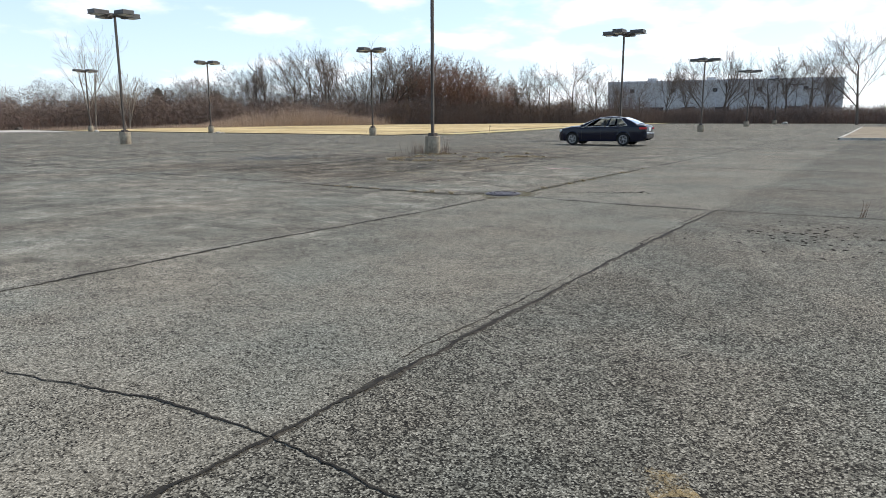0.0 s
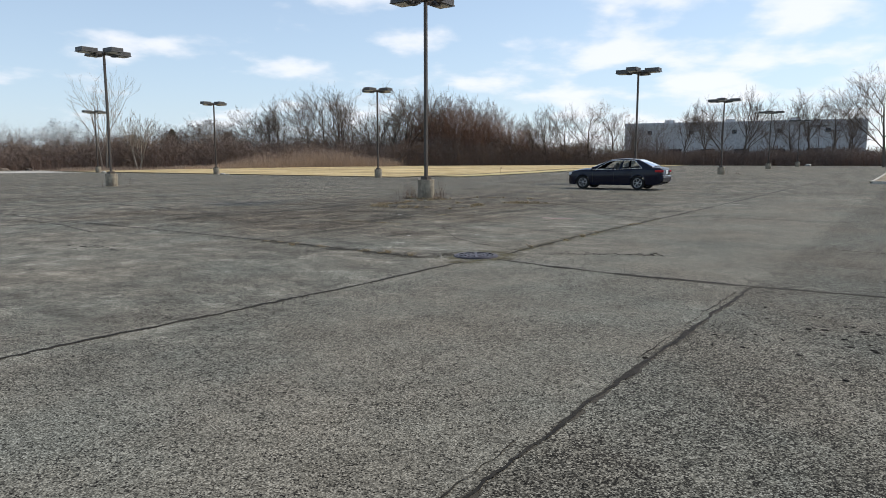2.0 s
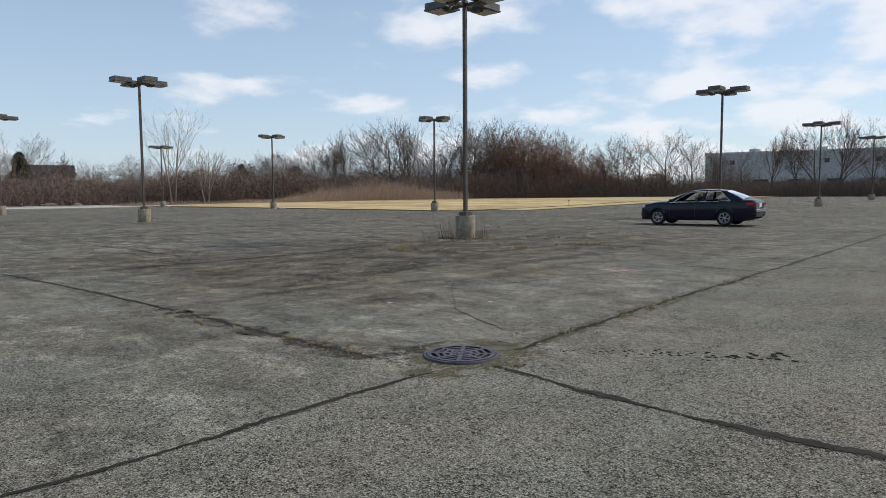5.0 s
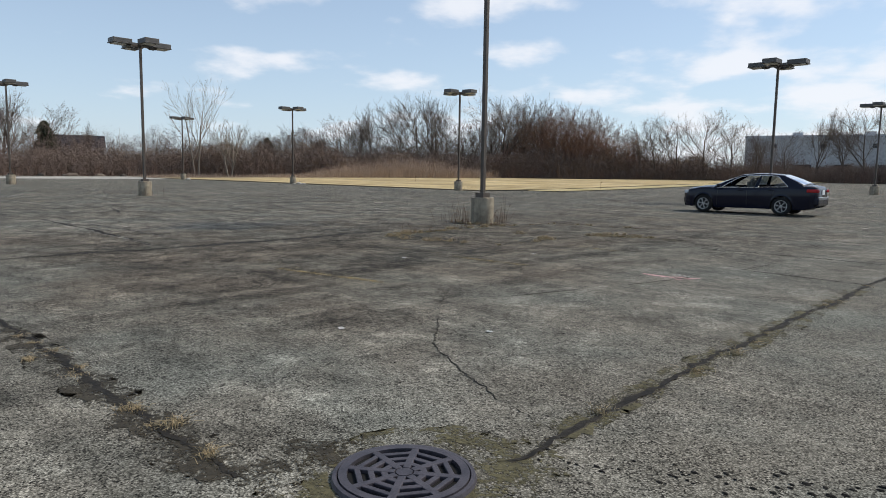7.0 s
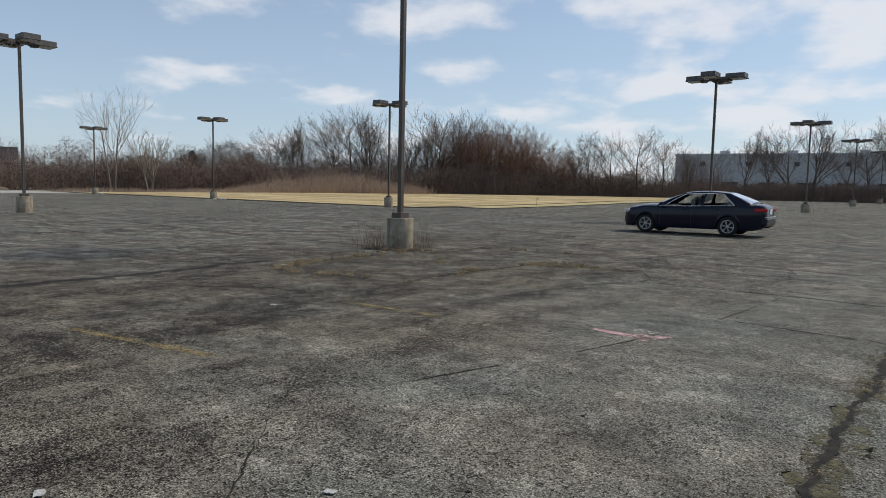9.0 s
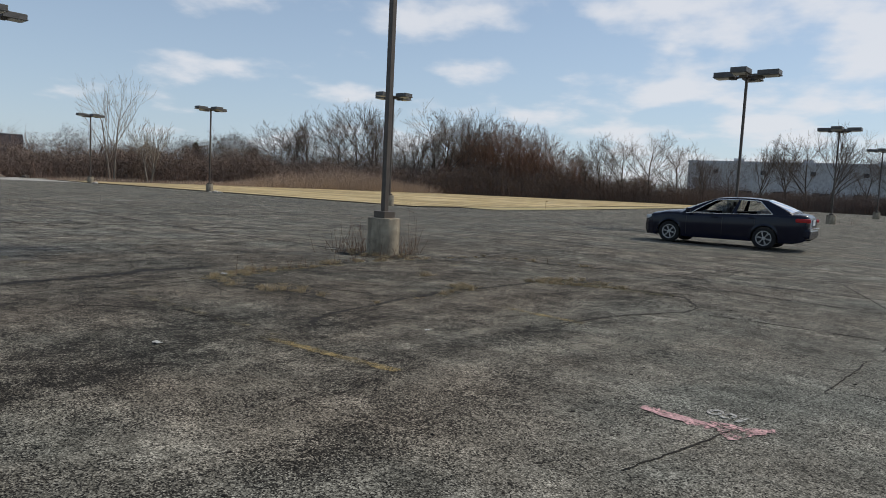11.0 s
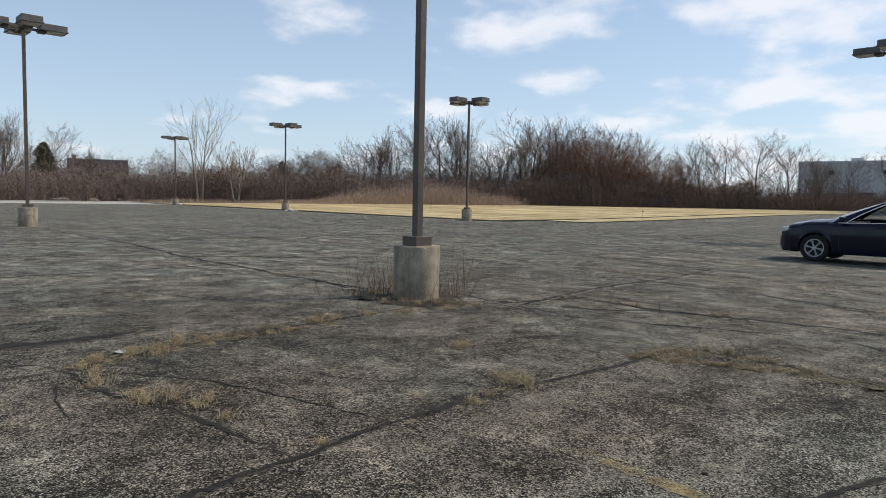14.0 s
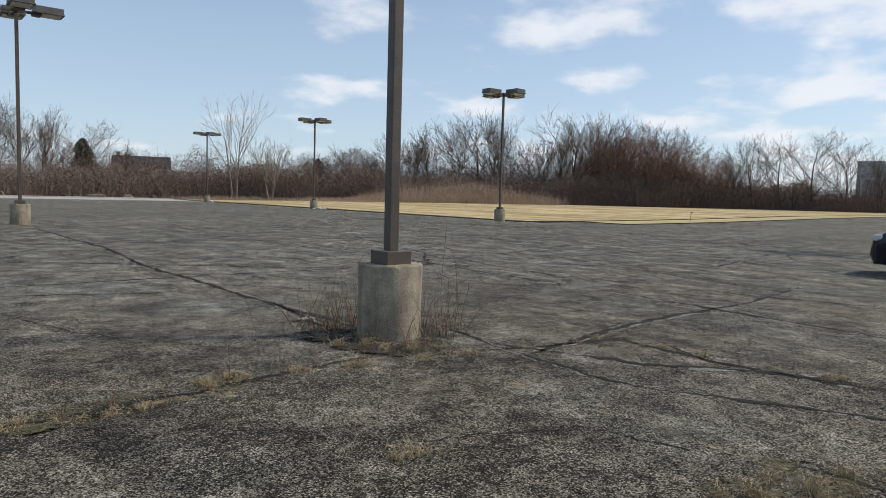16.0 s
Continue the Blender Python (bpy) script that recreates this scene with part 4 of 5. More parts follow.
def conifer(x, y, h):
    rn = random.Random(h * 10)
    root = new("conifer")
    bm = bmesh.new()
    tube(bm, (0, 0, -0.2), (0, 0, h * 0.95), 0.16, 0.02, 7)
    part("trunk", bm, M_BARK, root)
    A, B = [], []
    for i in range(2600):
        k = rn.random() ** 0.75
        z = h * (0.06 + 0.93 * k)
        a = rn.uniform(0, 2 * math.pi)
        reach = h * 0.36 * (1 - k) ** 0.55 * min(1, 0.45 + 2.0 * k) * (0.8 + 0.5 * noise.noise((math.cos(a) * 1.6, math.sin(a) * 1.6, z * 0.8))) * rn.uniform(0.4, 1.15) + 0.12
        s = reach * rn.uniform(0.1, 0.7)
        A.append((math.cos(a) * s, math.sin(a) * s, z))
        B.append((math.cos(a + rn.gauss(0, 0.15)) * reach, math.sin(a + rn.gauss(0, 0.15)) * reach, z - 0.12 * reach + rn.gauss(0, 0.12)))
    n = len(A)
    ob = new("crown", stick_mesh("crown", A, B, np.full(n, 0.10), np.full(n, 0.03), M_NEEDLE))
    ob.parent = root
    root.matrix_basis = pose(x, y, height(x, y) - 0.1)
    return tagged(root, "dark green conifer among leafless trees", "tree")


conifer(-116, 42.0, 8.1)
conifer(-112, 77, 6.8)

# ---- buildings ----


def warehouse():
    root = new("warehouse")
    lx, h, d = 52.0, 9.3, 40.0
    bm = bmesh.new()
    box(bm, lx / 2, d / 2, h / 2 - 0.5, lx, d, h + 1)
    part("wall", bm, M_METALWALL, root, "pale grey ribbed metal cladding")
    bm = bmesh.new()
    box(bm, lx / 2, d / 2, h + 0.25, lx + 0.3, d + 0.3, 0.5, 0.05)
    part("parapet", bm, M_METALTOP, root)
    for i in range(17):
        bm = bmesh.new()
        box(bm, 1.5 + i * 3.0, -0.05, h / 2, 0.12, 0.1, h)
        part("rib", bm, M_METALTOP, root)
    for i in range(5):
        bm = bmesh.new()
        box(bm, 6 + i * 9.6, -0.08, h - 1.9, 1.0, 0.16, 0.9, 0.03)
        w = part("window", bm, M_DARKWIN, root)
    for i in range(5):
        bm = bmesh.new()
        box(bm, 12 + i * 7.5, -0.1, 1.7, 3.2, 0.2, 3.4, 0.03)
        part("dock_door", bm, M_DARKWIN, root, "dark loading dock door")
    bm = bmesh.new()
    box(bm, 1.0, -0.6, 3.2, 0.5, 0.5, 6.4, 0.03)
    box(bm, 3.0, -0.6, 6.2, 4.4, 0.5, 0.4, 0.03)
    part("frame", bm, M_WHITE, root, "white painted steel portal")
    for i in range(3):
        bm = bmesh.new()
        box(bm, 10 + i * 14.0, 6, h + 0.9, 2.2, 1.8, 1.0, 0.05)
        part("roof_unit", bm, M_METALTOP, root)
    return tagged(root, "long pale grey metal warehouse behind bare trees", "warehouse")


wh = warehouse()
wh.matrix_basis = pose(-61.5, 170, height(0, 170), 0, 0, 10)


def house(x, y, turn, w=11.0, d=8.0, eave=5.9, ridge=9.0):
    root = new("house")
    bm = bmesh.new()
    box(bm, 0, 0, eave / 2, w, d, eave)
    part("wall", bm, M_SIDING, root, "pale siding")
    bm = bmesh.new()
    o = 0.45
    v = [bm.verts.new(c) for c in ((-w / 2 - o, -d / 2 - o, eave - 0.1), (w / 2 + o, -d / 2 - o, eave - 0.1), (w / 2 + o, d / 2 + o, eave - 0.1), (-w / 2 - o, d / 2 + o, eave - 0.1), (-w / 2 - o, 0, ridge), (w / 2 + o, 0, ridge))]
    for f in ((0, 1, 5, 4), (2, 3, 4, 5), (1, 2, 5), (3, 0, 4), (3, 2, 1, 0)):
        bm.faces.new([v[i] for i in f])
    roof = part("roof", bm, M_ROOF, root, "dark shingle gable roof")
    bm = bmesh.new()
    box(bm, -w / 2 + 1.2, 0.3, ridge + 0.1, 1.0, 0.9, 1.8, 0.03)
    part("chimney", bm, M_BRICK, roof)
    for i in range(3):
        bm = bmesh.new()
        box(bm, -w / 2 + 2 + i * (w - 4) / 2, -d / 2 - 0.02, eave - 1.5, 1.1, 0.1, 1.3, 0.02)
        part("window", bm, M_DARKWIN, root)
    root.matrix_basis = pose(x, y, 0, 0, 0, turn)
    return tagged(root, "suburban house with dark gable roof behind the thicket", "house", "houses behind the wood")


house(-209, 76.6, 73, 14.0, 8.5, 6.6, 10.0)
house(-196, 22, 82, 13, 9, 5.0, 8.0)

# ---- car ----


def make_paint():
    m = Mat("dark_navy_car_paint", 0.25, 0.0, 0.2)
    m.color(m.mix((0.004, 0.0055, 0.015), (0.006, 0.008, 0.02), m.noise(3, 3)))
    m.b.inputs["Coat Weight"].default_value = 0.25
    m.b.inputs["Coat Roughness"].default_value = 0.06
    m.rough(m.noise(6, 4), 0.16, 0.3)
    return m.m


M_PAINT = make_paint()
M_TYRE = simple("black_tyre_rubber", (0.012, 0.012, 0.012), (0.022, 0.021, 0.02), 10, 0.85)
M_RIM = simple("silver_alloy", (0.42, 0.42, 0.42), (0.52, 0.52, 0.52), 8, 0.4, 0.6, 0.5)
M_CHROME = simple("chrome_trim", (0.7, 0.7, 0.7), (0.78, 0.78, 0.78), 5, 0.18, 1.0)
M_RED = simple("red_tail_lamp", (0.35, 0.015, 0.02), (0.45, 0.03, 0.03), 4, 0.2)
M_CLEAR = simple("clear_head_lamp", (0.45, 0.46, 0.47), (0.6, 0.6, 0.6), 5, 0.15)
M_BLACK = simple("black_plastic", (0.012, 0.012, 0.013), (0.02, 0.02, 0.02), 5, 0.6)
M_SEAT = simple("grey_seat_cloth", (0.10, 0.10, 0.105), (0.15, 0.145, 0.14), 8, 0.95)
M_PLATE = simple("pale_number_plate", (0.6, 0.62, 0.64), (0.7, 0.7, 0.7), 9, 0.5)
g = Mat("tinted_car_glass", 0.03, 0, 0.5)
g.color((0.86, 0.9, 0.9))
g.b.inputs["Transmission Weight"].default_value = 1.0
g.b.inputs["IOR"].default_value = 1.12
M_GLASS = g.m


def curve(points, x):
    """Smooth value at x along sorted (x, value) points."""
    if x <= points[0][0]:
        return points[0][1]
    for (a, va), (b, vb) in zip(points, points[1:]):
        if x <= b:
            k = (x - a) / (b - a)
            k = k * k * (3 - 2 * k) * 0.5 + k * 0.5
            return va + (vb - va) * k
    return points[-1][1]


HALF = ((-2.49, 0.60), (-2.42, 0.72), (-2.25, 0.81), (-1.9, 0.865), (-1.0, 0.905), (0.6, 0.905), (1.4, 0.885), (1.9, 0.835), (2.05, 0.76), (2.18, 0.64), (2.25, 0.48))
SHOULDER = ((-2.49, 0.95), (-2.40, 1.03), (-1.9, 1.03), (-1.2, 1.0), (0.0, 0.955), (0.9, 0.93), (1.5, 0.905), (1.95, 0.845), (2.15, 0.74), (2.25, 0.62))
SILL = ((-2.49, 0.36), (-2.3, 0.27), (-1.9, 0.22), (1.7, 0.20), (2.05, 0.22), (2.25, 0.30))
CROWN = ((-2.49, 0.02), (-2.2, 0.07), (-1.7, 0.10), (0.0, 0.1), (0.95, 0.12), (1.5, 0.10), (2.05, 0.07), (2.25, 0.02))
HUBS = (1.37, -1.37)


def side_y(x, z):
    w = curve(HALF, x)
    lo, hi = curve(SILL, x), curve(SHOULDER, x)
    k = (z - lo) / max(hi - lo, 0.01)
    return w * (0.93 + 0.07 * math.sin(min(max(k, 0), 1) * math.pi * 0.72 + 0.25)) - (0.035 if k > 0.97 else 0)


def car():
    root = new("sedan_car")
    xs = [-2.49 + 4.74 * i / 150 for i in range(151)]
    # sides with wheel arches, then bonnet, boot and floor
    bm = bmesh.new()
    rows = 16
    R = 0.365
    for sgn in (1, -1):
        grid = []
        for x in xs:
            lo, hi = curve(SILL, x), curve(SHOULDER, x)
            for hx in HUBS:
                if abs(x - hx) < R:
                    lo = max(lo, 0.33 + math.sqrt(R * R - (x - hx) ** 2))
            col = []
            for j in range(rows + 1):
                z = lo + (hi - lo) * j / rows
                y = side_y(x, z)
                for hx in HUBS:
                    dd = math.hypot(x - hx, z - 0.33)
                    if R - 0.005 <= dd < R + 0.05:
                        y += 0.012 * (1 - (dd - R) / 0.055)
                col.append(bm.verts.new((x, sgn * y, z)))
            grid.append(col)
        for a, b in zip(grid, grid[1:]):
            for j in range(rows):
                q = (a[j], b[j], b[j + 1], a[j + 1])
                bm.faces.new(q if sgn < 0 else q[::-1])
        if sgn > 0:
            left = grid
        else:
            right = grid
    n = 12
    tops = []
    for i, x in enumerate(xs):
        hi, cr, w = left[i][-1].co.z, curve(CROWN, x), left[i][-1].co.y
        row = [left[i][-1]]
        for j in range(1, n):
            y = w * (1 - 2 * j / n)
            row.append(bm.verts.new((x, y, hi + cr * (1 - (abs(y) / w) ** 2.6))))
        row.append(right[i][-1])
        tops.append(row)
    for a, b in zip(tops, tops[1:]):
        xm = (a[0].co.x + b[0].co.x) / 2
        if -1.98 < xm < 0.98:
            continue
        for j in range(n):
            bm.faces.new((a[j], b[j], b[j + 1], a[j + 1]))
    for end, flip in ((0, False), (-1, True)):
        lf, rg, tp = left[end], right[end], tops[end]
        loop = lf[:-1] + tp + rg[-2::-1]
        bm.faces.new(loop if flip else loop[::-1])
    bmesh.ops.recalc_face_normals(bm, faces=bm.faces)
    body = part("body", bm, M_PAINT, root, "glossy dark navy body", True)
    bm = bmesh.new()
    box(bm, 0, 0, 0.27, 4.3, 1.35, 0.12, 0.03)
    box(bm, 0, 0, 0.52, 4.2, 1.1, 0.5, 0.03)
    part("underbody", bm, M_BLACK, root)
    # cabin: windscreen, roof and side frames share one shell
    BELT_F, BELT_R, ROOF_F, ROOF_R = 1.08, -2.08, 0.10, -1.36

    def shell(u, s):
        """Point on the left side of the cabin, u from front to rear, s from belt to roof."""
        xb, xr = BELT_F + (BELT_R - BELT_F) * u, ROOF_F + (ROOF_R - ROOF_F) * u
        bow = 0.05 * math.sin(math.pi * s)
        x = xb + (xr - xb) * s + (bow if u < 0.15 else -bow if u > 0.85 else 0)
        zb = curve(SHOULDER, xb) - 0.01
        zr = 1.37 + 0.075 * math.sin(math.pi * (0.12 + 0.76 * u))
        yb = side_y(xb, zb) - 0.03
        return Vector((x, yb + (0.60 - yb) * s ** 1.15, zb + (zr - zb) * s))

    us = [0, 0.05, 0.1, 0.16, 0.25, 0.35, 0.44, 0.475, 0.515, 0.55, 0.62, 0.7, 0.76, 0.8, 0.83, 0.87, 0.91, 0.96, 1.0]
    ss = [0, 0.06, 0.25, 0.45, 0.65, 0.8, 0.88, 0.94, 1.0]

    def is_glass(u, s):
        if not 0.06 < s < 0.88:
            return 0
        if 0.1 < u < 0.475:
            return 1
        if 0.515 < u < 0.76:
            return 2
        if 0.76 < u < 0.83 and s < 0.8:
            return 2
        return 0

    frame_bm, panes = bmesh.new(), {}
    for sgn in (1, -1):
        for i in range(len(us) - 1):
            for j in range(len(ss) - 1):
                k = is_glass((us[i] + us[i + 1]) / 2, (ss[j] + ss[j + 1]) / 2)
                target = panes.setdefault((sgn, k), bmesh.new()) if k else frame_bm
                vs = []
                for a, b in ((i, j), (i + 1, j), (i + 1, j + 1), (i, j + 1)):
                    p = shell(us[a], ss[b])
                    vs.append(target.verts.new((p.x, sgn * (p.y - (0.008 if k else 0)), p.z)))
                target.faces.new(vs if sgn > 0 else vs[::-1])
    # roof
    nr = 10
    for i in range(len(us) - 1):
        for j in range(nr):
            vs = []
            for a, b in ((i, j), (i + 1, j), (i + 1, j + 1), (i, j + 1)):
                p = shell(us[a], 1.0)
                y = p.y * (1 - 2 * b / nr)
                vs.append(frame_bm.verts.new((p.x, y, p.z + 0.045 * (1 - (y / p.y) ** 2))))
            frame_bm.faces.new(vs[::-1])
    # front and rear screens
    for u, name in ((0.0, "windscreen"), (1.0, "rear_window")):
        gl = bmesh.new()
        for i in range(8):
            for j in range(8):
                glass = 0 < i < 7 and 0 < j
                target = gl if glass else frame_bm
                vs = []
                for a, b in ((i, j), (i + 1, j), (i + 1, j + 1), (i, j + 1)):
                    p = shell(u, b / 8)
                    t = -1 + 2 * (0, 0.05, 0.2, 0.35, 0.5, 0.65, 0.8, 0.95, 1.0)[a]
                    push = (0.16 if u == 0 else -0.12) * (1 - t * t)
                    rise = 0.045 * (1 - t * t) * (b / 8) + 0.10 * (1 - t * t) * (1 - b / 8)
                    vs.append(target.verts.new((p.x + push * (1 - b / 8), p.y * t, p.z + rise)))
                target.faces.new(vs)
        bmesh.ops.remove_doubles(gl, verts=gl.verts, dist=0.001)
        pane = part(name, gl, M_GLASS, root, "", True)
    bmesh.ops.remove_doubles(frame_bm, verts=frame_bm.verts, dist=0.001)
    bmesh.ops.recalc_face_normals(frame_bm, faces=frame_bm.faces)
    part("roof", frame_bm, M_PAINT, root, "", True)
    for (sgn, k), pb in panes.items():
        bmesh.ops.remove_doubles(pb, verts=pb.verts, dist=0.001)
        part("side_window", pb, M_GLASS, root, "", True)
    # bright trim round the side windows
    for sgn in (1, -1):
        bm = bmesh.new()
        line = [shell(u, 0.035) for u in us[1:15]] + [shell(0.838, 0.06 + 0.07 * i) for i in range(12)] + [shell(u, 0.9) for u in us[14:2:-1]] + [shell(0.1, 0.9 - 0.085 * i) for i in range(11)]
        for a, b in zip(line, line[1:]):
            tube(bm, (a.x, sgn * (a.y + 0.006), a.z), (b.x, sgn * (b.y + 0.006), b.z), 0.011, 0.011, 6)
        part("window_trim", bm, M_CHROME, root, "thin bright window trim")
        for hx in (0.02, -1.02):
            bm = bmesh.new()
            z = curve(SHOULDER, hx) - 0.10
            box(bm, hx, sgn * (side_y(hx, z) + 0.02), z, 0.20, 0.03, 0.035, 0.01)
            part("door_handle", bm, M_PAINT, root)
        bm = bmesh.new()
        box(bm, 0.78, sgn * 0.97, 1.02, 0.13, 0.2, 0.13, 0.04)
        part("wing_mirror", bm, M_PAINT, root)
        # door shut lines as thin dark seams
        for hx in (0.85, -0.20, -1.10):
            bm = bmesh.new()
            for j in range(10):
                z0, z1 = 0.30 + 0.055 * j, 0.30 + 0.055 * (j + 1)
                box(bm, hx, sgn * (side_y(hx, (z0 + z1) / 2) - 0.001), (z0 + z1) / 2, 0.008, 0.008, 0.056)
            part("door_seam", bm, M_BLACK, root)
        bm = bmesh.new()
        box(bm, 1.98, sgn * 0.672, 0.745, 0.36, 0.20, 0.13, 0.04, sgn * -24)
        part("head_lamp", bm, M_CLEAR, root, "clear head lamp")
        bm = bmesh.new()
        box(bm, -2.31, sgn * 0.66, 0.89, 0.40, 0.28, 0.11, 0.04, sgn * 20)
        part("tail_lamp", bm, M_RED, root, "red tail lamp")
    bm = bmesh.new()
    box(bm, -2.42, 0, 0.52, 0.24, 1.46, 0.30, 0.08)
    part("rear_bumper", bm, M_PAINT, root)
    bm = bmesh.new()
    box(bm, -2.53, 0, 0.665, 0.06, 1.30, 0.035, 0.01)
    part("bumper_strip", bm, M_CHROME, root)
    bm = bmesh.new()
    box(bm, -2.50, 0, 0.84, 0.03, 0.34, 0.17, 0.006)
    part("number_plate", bm, M_PLATE, root)
    bm = bmesh.new()
    box(bm, 2.18, 0, 0.44, 0.18, 1.0, 0.24, 0.06)
    part("front_bumper", bm, M_PAINT, root)
    bm = bmesh.new()
    box(bm, 2.24, 0, 0.58, 0.06, 0.6, 0.10, 0.02)
    part("grille", bm, M_BLACK, root)
    # seats
    for x, y in ((0.10, 0.37), (0.10, -0.37)):
        bm = bmesh.new()
        box(bm, x, y, 0.62, 0.5, 0.5, 0.16, 0.05)
        box(bm, x - 0.27, y, 0.88, 0.14, 0.48, 0.58, 0.05)
        box(bm, x - 0.33, y, 1.20, 0.09, 0.26, 0.15, 0.04)
        part("front_seat", bm, M_SEAT, root)
    bm = bmesh.new()
    box(bm, -0.85, 0, 0.62, 0.5, 1.2, 0.16, 0.05)
    box(bm, -1.15, 0, 0.85, 0.14, 1.2, 0.5, 0.05)
    part("rear_seat", bm, M_SEAT, root)
    bm = bmesh.new()
    box(bm, 0.72, 0, 0.86, 0.4, 1.3, 0.12, 0.04)
    part("dashboard", bm, M_BLACK, root)
    # wheels
    for hx in HUBS:
        for sgn in (1, -1):
            bm = bmesh.new()
            prof = ((0.21, 0.0), (0.215, 0.205), (0.26, 0.215), (0.31, 0.20), (0.325, 0.17), (0.325, 0.04), (0.31, 0.01), (0.26, 0.0))
            rings = [[bm.verts.new((r * math.cos(2 * math.pi * i / 36), w - 0.11, r * math.sin(2 * math.pi * i / 36))) for i in range(36)] for r, w in prof]
            for a, b in zip(rings, rings[1:] + rings[:1]):
                for i in range(36):
                    bm.faces.new((a[i], a[(i + 1) % 36], b[(i + 1) % 36], b[i]))
            bmesh.ops.recalc_face_normals(bm, faces=bm.faces)
            wheel = part("wheel", bm, M_TYRE, root, "black tyre on a silver alloy wheel", True)
            wheel.matrix_basis = pose(hx, sgn * 0.775, 0.325)
            bm = bmesh.new()
            for r0, r1, w in ((0.185, 0.215, 0.09), (0.0, 0.05, 0.085)):
                tube(bm, (0, sgn * (w - 0.02), 0), (0, sgn * w, 0), r1, r1, 28)
                if r0:
                    geom = [v for v in bm.verts]
            bm.free()
            bm = bmesh.new()
            for (r0, r1, y0, y1) in ((0.196, 0.214, 0.03, 0.095),):
                rr = [[bm.verts.new((r * math.cos(2 * math.pi * i / 36), sgn * y, r * math.sin(2 * math.pi * i / 36))) for i in range(36)] for r, y in ((r0, y0), (r0, y1), (r1, y1), (r1, y0))]
                for a, b in zip(rr, rr[1:]):
                    for i in range(36):
                        bm.faces.new((a[i], a[(i + 1) % 36], b[(i + 1) % 36], b[i]))
            tube(bm, (0, sgn * 0.04, 0), (0, sgn * 0.095, 0), 0.05, 0.045, 20)
            for k in range(6):
                a = 2 * math.pi * k / 6 + 0.2
                for off in (-0.1, 0.1):
                    tube(bm, (0.04 * math.cos(a), sgn * 0.085, 0.04 * math.sin(a)), (0.19 * math.cos(a + off), sgn * 0.08, 0.19 * math.sin(a + off)), 0.008, 0.010, 6)
            bmesh.ops.recalc_face_normals(bm, faces=bm.faces)
            part("rim", bm, M_RIM, wheel, "silver multi-spoke alloy rim")
            bm = bmesh.new()
            tube(bm, (0, sgn * 0.0, 0), (0, sgn * 0.02, 0), 0.2, 0.2, 24)
            part("brake_disc", bm, M_BLACK, wheel)
    return tagged(root, "dark navy blue four-door sedan parked on the asphalt", "car")


sedan = car()
sedan.matrix_basis = pose(-12.52, 35.5, 0.01, 0, 0, 182.2)

# ---- weeds, grass and litter ----


GRASS = []


def grass_tuft(x, y, k=1.0, low=False, seed=0):
    """Remember a tuft; all of them are joined below."""
    GRASS.append((x, y, k, low, seed))


rg = random.Random(9)
TUFTS = ((-13.97, 18.98), (-13.97, 19.24), (-14.08, 19.5), (-14.12, 19.75), (-13.87, 18.67), (-14.2, 22.05), (-14.19, 21.13), (-14.29, 20.96), (-11.47, 20.98),
         (-11.29, 20.73), (-11.17, 22.46), (-10.98, 22.65), (-10.81, 22.81), (-12.62, 18.55), (-12.33, 18.8), (-12.32, 21.28), (-11.3, 20.9), (-10.5, 22.88), (-13.2, 18.5))
for i, (x, y) in enumerate(TUFTS):
    for j in range(3):
        grass_tuft(x + rg.gauss(0, 0.09), y + rg.gauss(0, 0.09), rg.uniform(0.55, 1.1), j == 2, i * 3 + j)
for i, (x0, y0, x1, y1, n) in enumerate(((-13.75, 18.5, -14.3, 21.8, 26), (-11.2, 22.2, -10.0, 22.8, 34), (-11.2, 18.9, -11.2, 21.4, 6), (-13.4, 18.4, -11.6, 18.8, 4), (-14.2, 22.0, -13.7, 24.8, 12), (-13.6, 24.8, -11.4, 24.9, 10), (-5.1, 12.2, -5.1, 19, 10), (-9.7, 10.55, -6, 10.5, 12))):
    for j in range(n):
        k = rg.random()
        grass_tuft(x0 + (x1 - x0) * k + rg.gauss(0, 0.05), y0 + (y1 - y0) * k + rg.gauss(0, 0.05), rg.uniform(0.35, 0.8), rg.random() < 0.6, rg.randrange(99))


STALKS = []


def place_weed(x, y, k, tilt=0.0):
    """Remember a dead weed: stalks with short side twigs, joined below."""
    rn = rg
    h = k * rn.uniform(0.28, 0.62)
    p = Vector((x, y, height(x, y) - 0.02))
    d = Vector((rn.gauss(0, 0.24) + tilt, rn.gauss(0, 0.24) - tilt * 0.4, 1 - 0.75 * min(1, abs(tilt)))).normalized()
    for i in range(5):
        d = (d + Vector((rn.gauss(0, 0.08), rn.gauss(0, 0.08), 0))).normalized()
        q = p + d * h / 5
        STALKS.append((p.copy(), q.copy(), 0.0044 - 0.0007 * i, 0.0037 - 0.0007 * i))
        for _ in range(rn.randrange(0, 3) if i else 0):
            v = Vector((rn.gauss(0, 1), rn.gauss(0, 1), rn.uniform(0.4, 1.4))).normalized() * h * rn.uniform(0.06, 0.2)
            STALKS.append((q.copy(), q + v, 0.002, 0.0011))
        p = q


